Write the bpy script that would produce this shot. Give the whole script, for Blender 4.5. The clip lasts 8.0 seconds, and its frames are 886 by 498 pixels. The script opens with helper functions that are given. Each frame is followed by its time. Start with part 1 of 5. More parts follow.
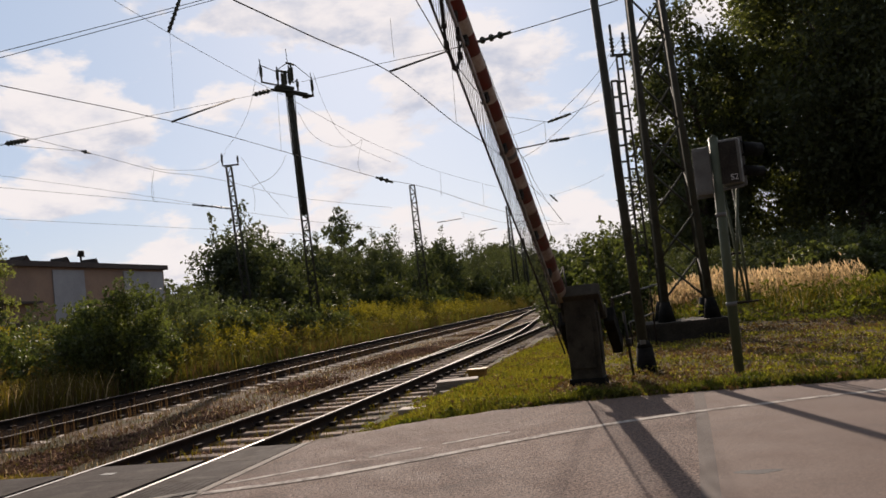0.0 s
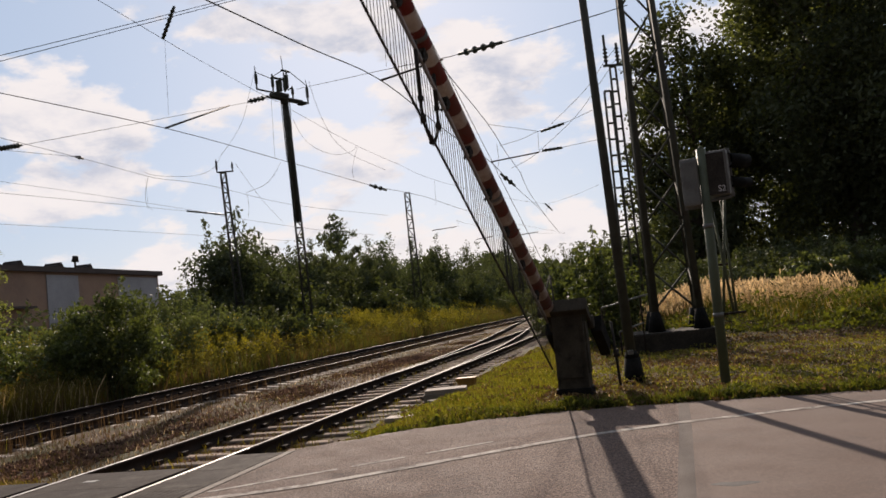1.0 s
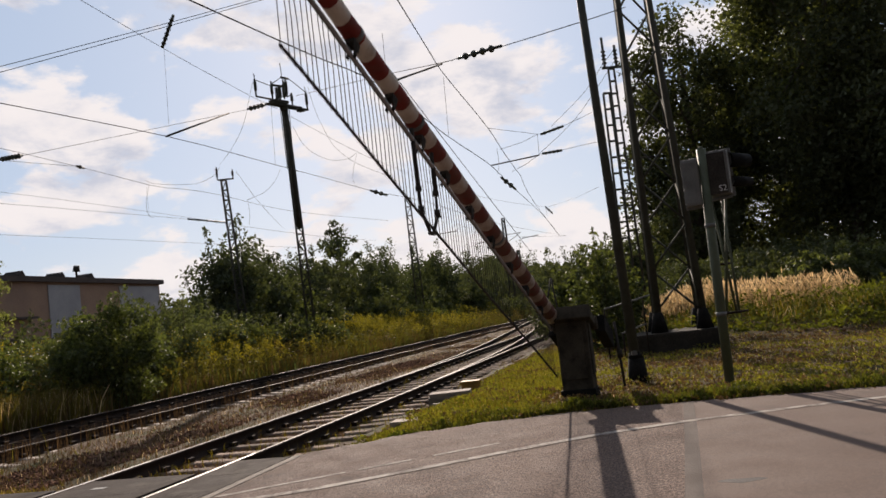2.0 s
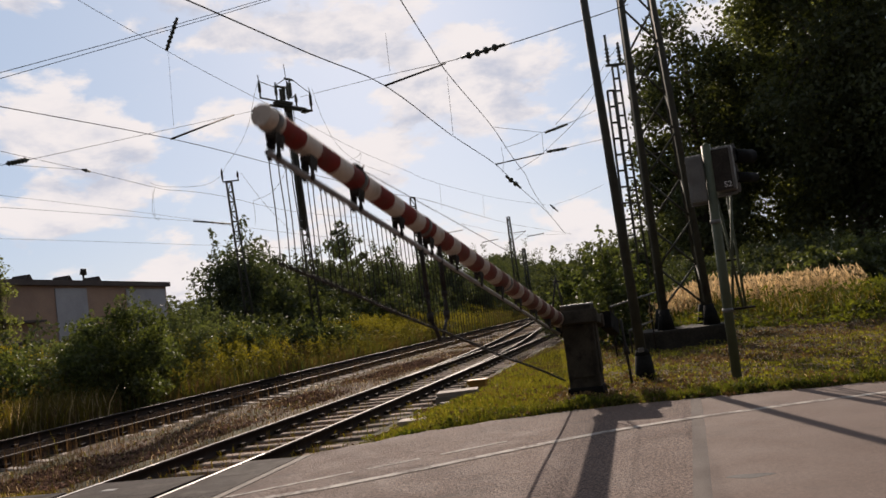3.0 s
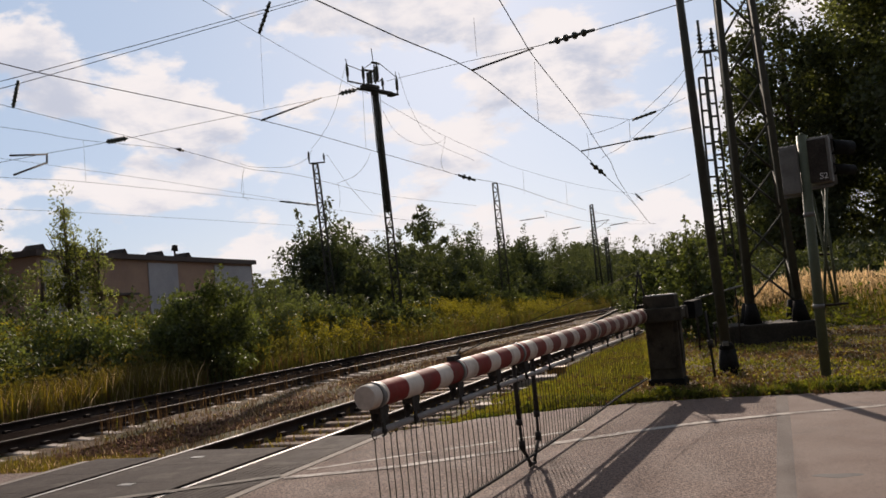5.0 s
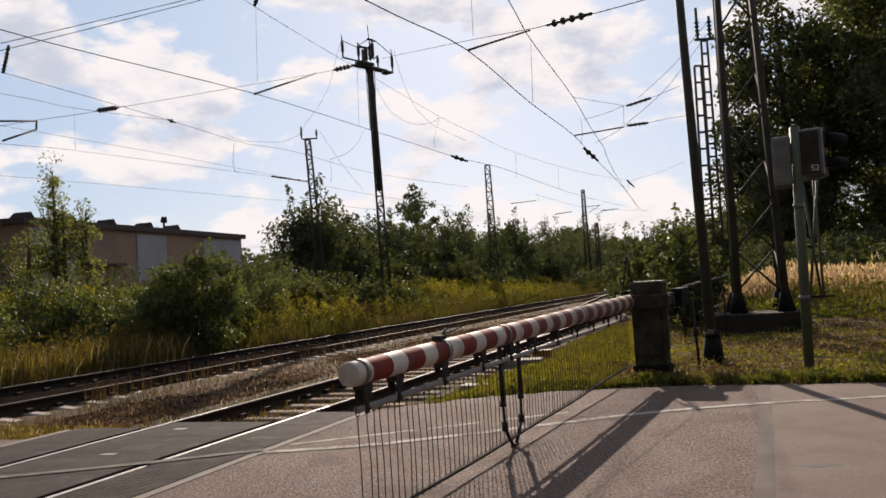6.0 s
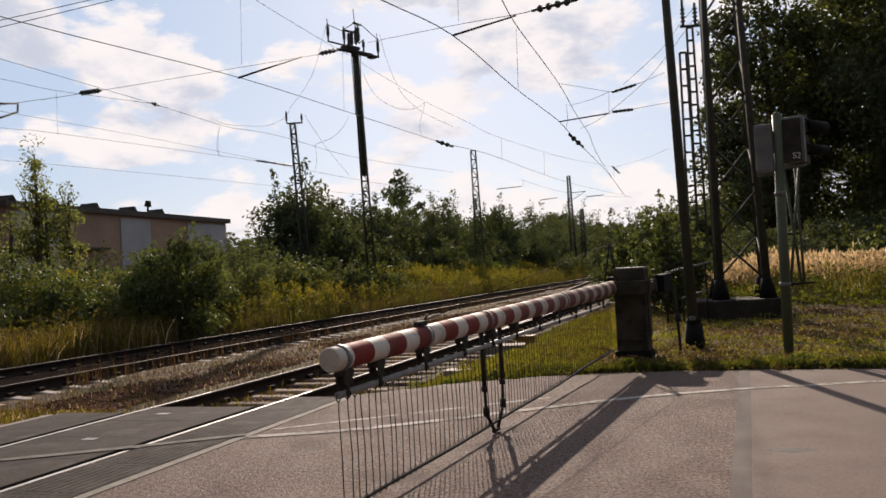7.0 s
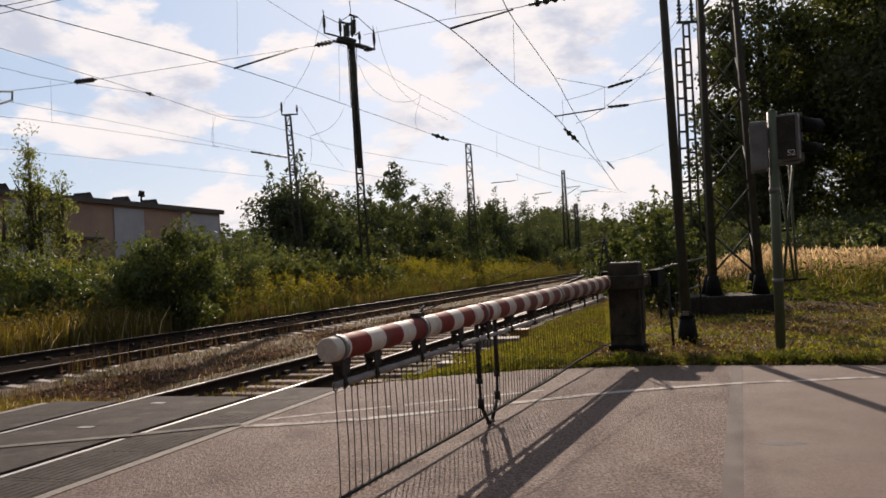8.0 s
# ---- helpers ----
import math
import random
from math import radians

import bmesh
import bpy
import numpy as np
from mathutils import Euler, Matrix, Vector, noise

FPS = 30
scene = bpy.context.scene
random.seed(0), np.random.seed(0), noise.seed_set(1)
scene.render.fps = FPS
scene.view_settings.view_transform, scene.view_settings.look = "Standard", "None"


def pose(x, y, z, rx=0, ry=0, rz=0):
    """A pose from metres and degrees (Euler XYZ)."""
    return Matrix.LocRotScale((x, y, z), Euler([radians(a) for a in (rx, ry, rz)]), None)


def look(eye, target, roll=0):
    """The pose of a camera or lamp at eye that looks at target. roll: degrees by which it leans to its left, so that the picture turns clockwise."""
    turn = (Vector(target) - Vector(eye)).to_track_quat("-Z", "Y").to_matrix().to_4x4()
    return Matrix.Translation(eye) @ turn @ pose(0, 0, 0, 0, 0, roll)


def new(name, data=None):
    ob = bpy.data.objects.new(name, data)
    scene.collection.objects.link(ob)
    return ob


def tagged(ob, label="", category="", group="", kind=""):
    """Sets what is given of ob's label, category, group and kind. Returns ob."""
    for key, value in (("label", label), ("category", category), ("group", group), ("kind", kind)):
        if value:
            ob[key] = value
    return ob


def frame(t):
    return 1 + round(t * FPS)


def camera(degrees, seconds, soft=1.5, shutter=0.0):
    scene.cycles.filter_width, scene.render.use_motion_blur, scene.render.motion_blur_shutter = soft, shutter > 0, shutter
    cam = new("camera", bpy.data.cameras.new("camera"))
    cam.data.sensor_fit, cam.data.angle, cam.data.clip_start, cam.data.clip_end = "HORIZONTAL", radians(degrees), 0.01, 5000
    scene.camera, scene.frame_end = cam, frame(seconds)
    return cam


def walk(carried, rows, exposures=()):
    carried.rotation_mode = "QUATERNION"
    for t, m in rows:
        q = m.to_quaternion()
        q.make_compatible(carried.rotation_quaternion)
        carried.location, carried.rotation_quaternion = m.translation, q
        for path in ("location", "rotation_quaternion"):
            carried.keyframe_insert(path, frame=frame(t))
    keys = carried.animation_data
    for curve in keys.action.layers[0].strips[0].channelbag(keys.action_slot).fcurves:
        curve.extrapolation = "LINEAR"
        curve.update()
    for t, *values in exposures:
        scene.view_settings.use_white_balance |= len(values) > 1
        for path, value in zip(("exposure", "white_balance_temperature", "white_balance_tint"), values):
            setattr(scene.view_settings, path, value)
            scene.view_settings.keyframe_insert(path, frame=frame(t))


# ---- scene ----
cam = camera(54.5, 8.0, soft=1.6, shutter=0.5)
PATH = [
    (0.0, (-0.075, 0.138, 1.47), (0.046, 2.13, 1.591), -6.2),
    (0.5, (0.05, 0.135, 1.471), (0.167, 2.127, 1.605), -5.8),
    (1.0, (0.042, 0.111, 1.475), (0.174, 2.102, 1.613), -5.8),
    (1.5, (0.008, 0.082, 1.462), (0.14, 2.072, 1.611), -6.3),
    (3.0, (0.0, 0.051, 1.453), (0.119, 2.042, 1.602), -7.2),
    (3.5, (-0.033, -0.007, 1.453), (0.014, 1.986, 1.609), -6.8),
    (4.0, (-0.047, -0.009, 1.433), (-0.076, 1.985, 1.586), -6.4),
    (4.5, (-0.039, -0.006, 1.442), (-0.101, 1.988, 1.589), -6.0),
    (6.0, (-0.022, 0.025, 1.433), (-0.073, 2.022, 1.522), -3.4),
    (6.5, (-0.016, 0.013, 1.431), (-0.058, 2.012, 1.491), -3.2),
    (7.0, (0.007, 0.007, 1.437), (-0.013, 2.006, 1.49), -3.2),
    (7.5, (0.002, -0.002, 1.452), (0.005, 1.997, 1.504), -3.2),
    (8.0, (-0.018, -0.033, 1.429), (-0.024, 1.966, 1.466), -2.6),
]
walk(cam, [(t, look(e, g, r)) for t, e, g, r in PATH], exposures=[(0.0, 0.14, 7150, 19), (1.5, 0.14, 7150, 19), (3.5, 0.10, 7150, 19), (4.5, 0.12, 7150, 19), (6.0, 0.22, 7150, 19), (8.0, 0.24, 7150, 19)])

# ---- world and sun ----
SUN_EL = radians(25)
SUN_AZ = radians(0.5)  # from straight ahead (+y), positive to the right


def make_world():
    w = bpy.data.worlds.new("sky")
    scene.world = w
    w.use_nodes = True
    nt = w.node_tree
    nt.nodes.clear()
    N, Lk = nt.nodes.new, nt.links.new
    out = N("ShaderNodeOutputWorld")
    bg = N("ShaderNodeBackground")
    sky = N("ShaderNodeTexSky")
    sky.sky_type = "NISHITA"
    sky.sun_disc = False
    sky.sun_elevation = SUN_EL
    sky.sun_rotation = SUN_AZ
    sky.air_density, sky.dust_density, sky.ozone_density = 1.0, 0.6, 1.5
    tc = N("ShaderNodeTexCoord")
    sep = N("ShaderNodeSeparateXYZ")
    Lk(tc.outputs["Generated"], sep.inputs[0])

    def m(op, a, b):
        n = N("ShaderNodeMath")
        n.operation = op
        for i, v in enumerate((a, b)):
            if isinstance(v, (int, float)):
                n.inputs[i].default_value = v
            else:
                Lk(v, n.inputs[i])
        return n.outputs[0]

    flat = N("ShaderNodeVectorMath")  # clouds a little wider than high
    flat.operation = "MULTIPLY"
    Lk(tc.outputs["Generated"], flat.inputs[0])
    flat.inputs[1].default_value = (1.0, 1.0, 2.1)

    def fbm(scale, detail, rough, off, dist=0.0):
        mp = N("ShaderNodeMapping")
        mp.inputs["Location"].default_value = off
        Lk(flat.outputs[0], mp.inputs[0])
        n = N("ShaderNodeTexNoise")
        n.inputs["Scale"].default_value = scale
        n.inputs["Detail"].default_value = detail
        n.inputs["Roughness"].default_value = rough
        n.inputs["Distortion"].default_value = dist
        Lk(mp.outputs[0], n.inputs[0])
        return n.outputs[0]

    def ramp(x, a, b):
        n = N("ShaderNodeMapRange")
        n.interpolation_type = "SMOOTHSTEP"
        n.inputs[1].default_value, n.inputs[2].default_value = a, b
        Lk(x, n.inputs[0])
        return n.outputs[0]

    big = fbm(5.6, 12.0, 0.57, (3.3, 7.9, 0.0), 0.15)
    low = m("SUBTRACT", 0.34, sep.outputs[2])  # more cloud towards the horizon
    mask = ramp(m("ADD", big, m("MULTIPLY", m("MAXIMUM", low, -0.1), 0.24)), 0.49, 0.565)
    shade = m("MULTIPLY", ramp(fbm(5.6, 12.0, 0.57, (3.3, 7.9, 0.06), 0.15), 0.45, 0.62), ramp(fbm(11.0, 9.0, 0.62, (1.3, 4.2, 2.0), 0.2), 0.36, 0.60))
    grey = N("ShaderNodeMixRGB")
    grey.inputs[1].default_value = (0.915, 0.95, 0.985, 1)
    grey.inputs[2].default_value = (0.56, 0.655, 0.80, 1)
    Lk(shade, grey.inputs[0])
    tint = N("ShaderNodeMixRGB")
    tint.blend_type = "MULTIPLY"
    tint.inputs[0].default_value = 1.0
    tint.inputs[2].default_value = (0.105, 0.105, 0.105, 1)
    Lk(sky.outputs[0], tint.inputs[1])
    veil = N("ShaderNodeMixRGB")
    veil.inputs[0].default_value = 0.75
    veil.inputs[2].default_value = (0.455, 0.65, 0.90, 1)
    Lk(tint.outputs[0], veil.inputs[1])
    mix = N("ShaderNodeMixRGB")
    Lk(mask, mix.inputs[0])
    Lk(veil.outputs[0], mix.inputs[1])
    Lk(grey.outputs[0], mix.inputs[2])
    # brightest round the sun; dimmed behind the camera to cut the sky's fill light
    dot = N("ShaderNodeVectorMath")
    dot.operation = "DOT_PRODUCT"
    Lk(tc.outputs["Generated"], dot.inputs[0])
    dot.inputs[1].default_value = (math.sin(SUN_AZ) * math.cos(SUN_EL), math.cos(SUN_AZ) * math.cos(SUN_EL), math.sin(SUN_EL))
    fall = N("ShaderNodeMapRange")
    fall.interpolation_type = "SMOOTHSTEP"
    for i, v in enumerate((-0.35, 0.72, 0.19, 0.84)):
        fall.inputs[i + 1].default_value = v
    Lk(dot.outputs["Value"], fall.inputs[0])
    Lk(mix.outputs[0], bg.inputs[0])
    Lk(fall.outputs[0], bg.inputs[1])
    Lk(bg.outputs[0], out.inputs[0])


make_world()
sun = new("sun", bpy.data.lights.new("sun", "SUN"))
sun.data.energy, sun.data.angle, sun.data.color = 5.0, radians(0.55), (1.0, 0.93, 0.82)
sun.matrix_world = look((0, 0, 40), Vector((0, 0, 40)) - Vector((math.sin(SUN_AZ) * math.cos(SUN_EL), math.cos(SUN_AZ) * math.cos(SUN_EL), math.sin(SUN_EL))))


# ---- materials ----
def material(name, cols, scale=4.0, rough=0.8, metal=0.0, bump=0.2, fine=60.0, spec=0.4, island=0.0, obj_rand=0.0, trans=0.0, stain=None, bump_dist=0.01, alt=None, vary=0.3, mid=None, glow=(1.9, 1.9, 0.65), tone=None, worn=None):
    """cols: two colours mixed by a broad noise; a fine noise varies value and relief. alt: (scale, colour, low, high) adds patches."""
    ma = bpy.data.materials.new(name)
    ma.use_nodes = True
    nt = ma.node_tree
    b = nt.nodes["Principled BSDF"]
    N, Lk = nt.nodes.new, nt.links.new
    tc = N("ShaderNodeTexCoord")
    geo = N("ShaderNodeNewGeometry")

    def noi(s, d=4.0, r=0.6):
        n = N("ShaderNodeTexNoise")
        n.inputs["Scale"].default_value = s
        n.inputs["Detail"].default_value = d
        n.inputs["Roughness"].default_value = r
        Lk(geo.outputs["Position"] if not obj_rand else tc.outputs["Object"], n.inputs[0])
        return n.outputs[0]

    def rng(x, a, c, lo=0.0, hi=1.0):
        n = N("ShaderNodeMapRange")
        n.inputs[1].default_value, n.inputs[2].default_value = a, c
        n.inputs[3].default_value, n.inputs[4].default_value = lo, hi
        Lk(x, n.inputs[0])
        return n.outputs[0]

    def mix(f, a, c, mode="MIX"):
        n = N("ShaderNodeMixRGB")
        n.blend_type = mode
        for i, v in enumerate((f, a, c)):
            if isinstance(v, (int, float)):
                n.inputs[i].default_value = v
            elif isinstance(v, tuple):
                n.inputs[i].default_value = (*v, 1) if i else v[0]
            else:
                Lk(v, n.inputs[i])
        return n.outputs[0]

    c = mix(rng(noi(scale), 0.35, 0.65), cols[0], cols[1])
    if alt:
        c = mix(rng(noi(alt[0], 6.0, 0.65), alt[2], alt[3]), c, alt[1])
    f = noi(fine, 3.0)
    c = mix(1.0, c, mix(rng(f, 0.3, 0.7), (1 - vary,) * 3, (1 + vary,) * 3), "MULTIPLY")
    if mid:
        c = mix(1.0, c, mix(rng(noi(mid[0], 5.0, 0.7), 0.35, 0.65), (1 - mid[1],) * 3, (1 + mid[1],) * 3), "MULTIPLY")
    if island:
        c = mix(1.0, c, mix(rng(geo.outputs["Random Per Island"], 0, 1), (1 - island,) * 3, (1 + island,) * 3), "MULTIPLY")
    if obj_rand:
        oi = N("ShaderNodeObjectInfo")
        c = mix(1.0, c, mix(rng(oi.outputs["Random"], 0, 1), (1 - obj_rand,) * 3, (1 + obj_rand,) * 3), "MULTIPLY")
    if tone:
        oi = N("ShaderNodeObjectInfo")
        c = mix(rng(oi.outputs["Random"], 0.25, 1.0), c, tone)
    if stain:
        c = mix(rng(noi(stain[0], 5.0), stain[2], stain[3]), c, stain[1])
    if worn:  # (from, to, colour, most): a duller, uneven tone that grows along the thing's own x
        sp = N("ShaderNodeSeparateXYZ")
        Lk(tc.outputs["Object"], sp.inputs[0])
        ad = N("ShaderNodeMath")
        ad.operation = "MULTIPLY"
        Lk(rng(sp.outputs[0], worn[0], worn[1], 0.12, worn[3]), ad.inputs[0])
        Lk(rng(noi(7.0, 6.0, 0.7), 0.3, 0.6, 0.35, 1.3), ad.inputs[1])
        c = mix(ad.outputs[0], c, worn[2])
    Lk(c, b.inputs["Base Color"])
    b.inputs["Metallic"].default_value = metal
    b.inputs["Specular IOR Level"].default_value = spec
    Lk(rng(noi(scale * 3.1), 0.2, 0.8, max(0.05, rough - 0.12), min(1.0, rough + 0.12)), b.inputs["Roughness"])
    if bump:
        bn = N("ShaderNodeBump")
        bn.inputs["Strength"].default_value = bump
        bn.inputs["Distance"].default_value = bump_dist
        Lk(f, bn.inputs["Height"])
        Lk(bn.outputs[0], b.inputs["Normal"])
    if trans:
        tr = N("ShaderNodeBsdfTranslucent")
        tc2 = mix(1.0, c, glow, "MULTIPLY")
        Lk(tc2, tr.inputs[0])
        ms = N("ShaderNodeMixShader")
        ms.inputs[0].default_value = trans
        o = nt.nodes["Material Output"]
        Lk(b.outputs[0], ms.inputs[1])
        Lk(tr.outputs[0], ms.inputs[2])
        Lk(ms.outputs[0], o.inputs[0])
    return ma


M = {}
M["asphalt_smooth"] = material("smooth_asphalt", ((0.126, 0.086, 0.068), (0.148, 0.102, 0.081)), 0.6, 0.9, bump=0.6, fine=150, bump_dist=0.004, spec=0.2, vary=0.30, mid=(30.0, 0.12), stain=(1.3, (0.098, 0.076, 0.064), 0.58, 0.78))
M["asphalt_seam"] = material("seam_asphalt", ((0.092, 0.070, 0.058), (0.106, 0.081, 0.067)), 0.9, 0.9, bump=0.6, fine=120, bump_dist=0.005, spec=0.2, vary=0.35)
M["asphalt"] = material("asphalt", ((0.126, 0.084, 0.066), (0.154, 0.103, 0.081)), 0.7, 0.9, bump=1.0, fine=46, bump_dist=0.02, spec=0.2, vary=0.85, mid=(19.0, 0.34), stain=(1.1, (0.078, 0.059, 0.05), 0.56, 0.75))
M["asphalt_new"] = material("tar", ((0.085, 0.074, 0.066), (0.11, 0.095, 0.085)), 3.0, 0.85, bump=0.5, fine=95, bump_dist=0.005, spec=0.2)
M["paint_road"] = material("road_paint", ((0.42, 0.37, 0.32), (0.30, 0.26, 0.225)), 2.5, 0.9, bump=0.4, fine=70, spec=0.15, stain=(5.0, (0.13, 0.10, 0.085), 0.48, 0.64))
M["paint_panel"] = material("worn_paint", ((0.17, 0.145, 0.12), (0.11, 0.095, 0.08)), 2.5, 0.9, bump=0.3, fine=70, spec=0.15, stain=(4.0, (0.05, 0.045, 0.04), 0.48, 0.62))
M["rubber"] = material("rubber_panel", ((0.030, 0.022, 0.018), (0.044, 0.033, 0.027)), 1.8, 0.92, bump=0.3, fine=40, spec=0.1, stain=(2.0, (0.07, 0.057, 0.046), 0.55, 0.74))
M["kerb"] = material("kerb_concrete", ((0.24, 0.20, 0.165), (0.17, 0.145, 0.12)), 3, 0.9, bump=0.4, fine=60, spec=0.2)
M["soil"] = material("ground_soil", ((0.088, 0.056, 0.034), (0.125, 0.083, 0.049)), 0.5, 0.95, bump=0.8, fine=25, bump_dist=0.03, spec=0.1, alt=(0.5, (0.055, 0.05, 0.018), 0.46, 0.6))
M["ballast"] = material("ballast_stone", ((0.072, 0.045, 0.033), (0.042, 0.027, 0.021)), 1.2, 1.0, bump=1.0, fine=22, bump_dist=0.05, spec=0.0, stain=(0.8, (0.035, 0.03, 0.014), 0.52, 0.66))
M["ballast_dark"] = material("dark_ballast", ((0.026, 0.019, 0.015), (0.016, 0.012, 0.010)), 1.5, 1.0, bump=1.0, fine=22, bump_dist=0.05, spec=0.0)
M["stone"] = material("gravel_stone", ((0.165, 0.094, 0.066), (0.058, 0.034, 0.025)), 2.0, 1.0, bump=0.3, fine=60, island=0.65, spec=0.0)
M["sleeper"] = material("concrete_sleeper", ((0.42, 0.34, 0.275), (0.29, 0.235, 0.19)), 2.0, 0.9, bump=0.4, fine=40, obj_rand=0.22)
M["wood_sleeper"] = material("wooden_sleeper", ((0.17, 0.120, 0.092), (0.30, 0.225, 0.175)), 4.0, 0.95, bump=0.6, fine=30, obj_rand=0.45, spec=0.08)
M["rail_side"] = material("rusty_rail", ((0.022, 0.015, 0.012), (0.036, 0.024, 0.018)), 3.0, 0.9, bump=0.4, fine=60, spec=0.12)
M["rail_top"] = material("polished_rail", ((0.20, 0.165, 0.145), (0.12, 0.095, 0.08)), 5.0, 0.7, metal=0.2, bump=0.05, fine=50)
M["rail_top_glint"] = material("glint_rail", ((0.42, 0.39, 0.37), (0.32, 0.29, 0.27)), 5.0, 0.55, metal=0.6, bump=0.02, fine=50, vary=0.1)
M["rail_top_dull"] = material("dull_rail", ((0.15, 0.12, 0.10), (0.09, 0.07, 0.058)), 5.0, 0.7, metal=0.3, bump=0.05, fine=50)
M["concrete"] = material("weathered_concrete", ((0.058, 0.048, 0.038), (0.030, 0.026, 0.021)), 2.2, 0.9, bump=0.6, fine=30, spec=0.15, stain=(3.5, (0.03, 0.027, 0.022), 0.52, 0.7))
M["cabinet"] = material("green_grey_paint", ((0.078, 0.066, 0.050), (0.048, 0.041, 0.031)), 2.4, 0.9, bump=0.15, fine=40, spec=0.08, vary=0.15, stain=(4.0, (0.024, 0.021, 0.017), 0.50, 0.70))
M["dark_steel"] = material("dark_steel", ((0.035, 0.031, 0.027), (0.055, 0.048, 0.041)), 4.0, 0.85, metal=0.0, bump=0.2, fine=50, spec=0.1)
M["black_base"] = material("tarred_base", ((0.010, 0.0095, 0.009), (0.02, 0.018, 0.016)), 5.0, 0.9, bump=0.3, fine=50, spec=0.08)
M["galv"] = material("galvanised_steel", ((0.19, 0.185, 0.17), (0.13, 0.127, 0.118)), 3.0, 0.6, metal=0.3, bump=0.1, fine=60, vary=0.12)
M["mast_green"] = material("mast_paint", ((0.075, 0.075, 0.058), (0.05, 0.05, 0.04)), 2.5, 0.7, bump=0.1, fine=50, vary=0.12, spec=0.2, stain=(3.0, (0.045, 0.034, 0.027), 0.55, 0.75))
M["pole_green"] = material("green_pole_paint", ((0.10, 0.115, 0.07), (0.075, 0.086, 0.052)), 2.5, 0.6, bump=0.05, fine=50, vary=0.1, spec=0.3)
M["red"] = material("red_band", ((0.23, 0.026, 0.020), (0.17, 0.022, 0.018)), 4.0, 0.7, bump=0.05, fine=50, spec=0.12, vary=0.08, stain=(5.0, (0.12, 0.05, 0.038), 0.5, 0.75), obj_rand=0.01, worn=(7.2, 3.4, (0.13, 0.07, 0.053), 0.78))
M["white"] = material("white_band", ((0.66, 0.585, 0.50), (0.56, 0.49, 0.41)), 4.0, 0.65, bump=0.05, fine=50, spec=0.15, vary=0.06, stain=(5.0, (0.34, 0.27, 0.21), 0.52, 0.78), obj_rand=0.01, worn=(7.2, 3.4, (0.27, 0.185, 0.14), 0.74))
M["rod_grey"] = material("grey_tube", ((0.36, 0.34, 0.32), (0.26, 0.245, 0.23)), 5.0, 0.5, metal=0.2, bump=0.05, fine=50, vary=0.1)
M["wire"] = material("wire", ((0.018, 0.017, 0.016), (0.03, 0.028, 0.026)), 5.0, 0.95, bump=0.0, spec=0.05)
M["porcelain"] = material("insulator", ((0.045, 0.052, 0.042), (0.07, 0.078, 0.06)), 9.0, 0.6, bump=0.0)
M["signal_box"] = material("signal_housing", ((0.17, 0.17, 0.155), (0.125, 0.125, 0.115)), 3.0, 0.55, bump=0.05, fine=40, vary=0.1, stain=(4.0, (0.10, 0.095, 0.085), 0.5, 0.75))
M["black"] = material("black_visor", ((0.008, 0.008, 0.008), (0.014, 0.014, 0.013)), 4.0, 0.8, bump=0.05, spec=0.1)
M["yellow_box"] = material("yellow_box", ((0.36, 0.185, 0.03), (0.27, 0.14, 0.03)), 4.0, 0.7, bump=0.2)
M["letter"] = material("white_letter", ((0.7, 0.7, 0.68), (0.6, 0.6, 0.58)), 4.0, 0.6, bump=0.0)
M["leaf_dark"] = material("leaf_dark", ((0.050, 0.059, 0.032), (0.076, 0.086, 0.043)), 0.6, 0.7, bump=0, island=0.5, trans=0.22, spec=0.15, tone=(0.075, 0.088, 0.052))
M["leaf_mid"] = material("leaf_mid", ((0.060, 0.075, 0.036), (0.088, 0.102, 0.046)), 0.5, 0.62, bump=0, island=0.5, trans=0.33, spec=0.25, tone=(0.10, 0.115, 0.07))
# greyer-blue leaf colour that stands in for distance haze
M["leaf_far"] = material("leaf_far", ((0.054, 0.068, 0.050), (0.072, 0.086, 0.060)), 0.2, 0.8, bump=0, island=0.35, trans=0.26, spec=0.1, tone=(0.078, 0.09, 0.062))
M["leaf_verge"] = material("leaf_verge", ((0.088, 0.098, 0.042), (0.125, 0.132, 0.056)), 0.5, 0.6, bump=0, island=0.55, trans=0.5, spec=0.3, glow=(1.9, 1.95, 0.85))
M["leaf_conifer"] = material("leaf_conifer", ((0.028, 0.042, 0.022), (0.04, 0.055, 0.028)), 0.4, 0.7, bump=0, island=0.3, trans=0.1, spec=0.3)
M["goldenrod"] = material("goldenrod_flower", ((0.31, 0.265, 0.035), (0.21, 0.20, 0.04)), 0.8, 0.8, bump=0, island=0.3, trans=0.3, spec=0.1, glow=(1.3, 1.2, 0.6))
M["weed"] = material("weed_leaf", ((0.080, 0.080, 0.026), (0.122, 0.106, 0.036)), 0.4, 0.75, bump=0, island=0.45, trans=0.35, spec=0.1, glow=(1.6, 1.5, 0.5), alt=(0.35, (0.11, 0.078, 0.04), 0.5, 0.65))
M["dry_grass"] = material("dry_grass", ((0.60, 0.475, 0.31), (0.50, 0.385, 0.24)), 0.6, 0.8, bump=0, island=0.35, trans=0.45, spec=0.1, glow=(1.35, 1.2, 0.95))
M["brown_weed"] = material("brown_weed", ((0.115, 0.075, 0.04), (0.16, 0.105, 0.055)), 0.7, 0.85, bump=0, island=0.4, trans=0.25, spec=0.1, glow=(1.3, 1.1, 0.8))
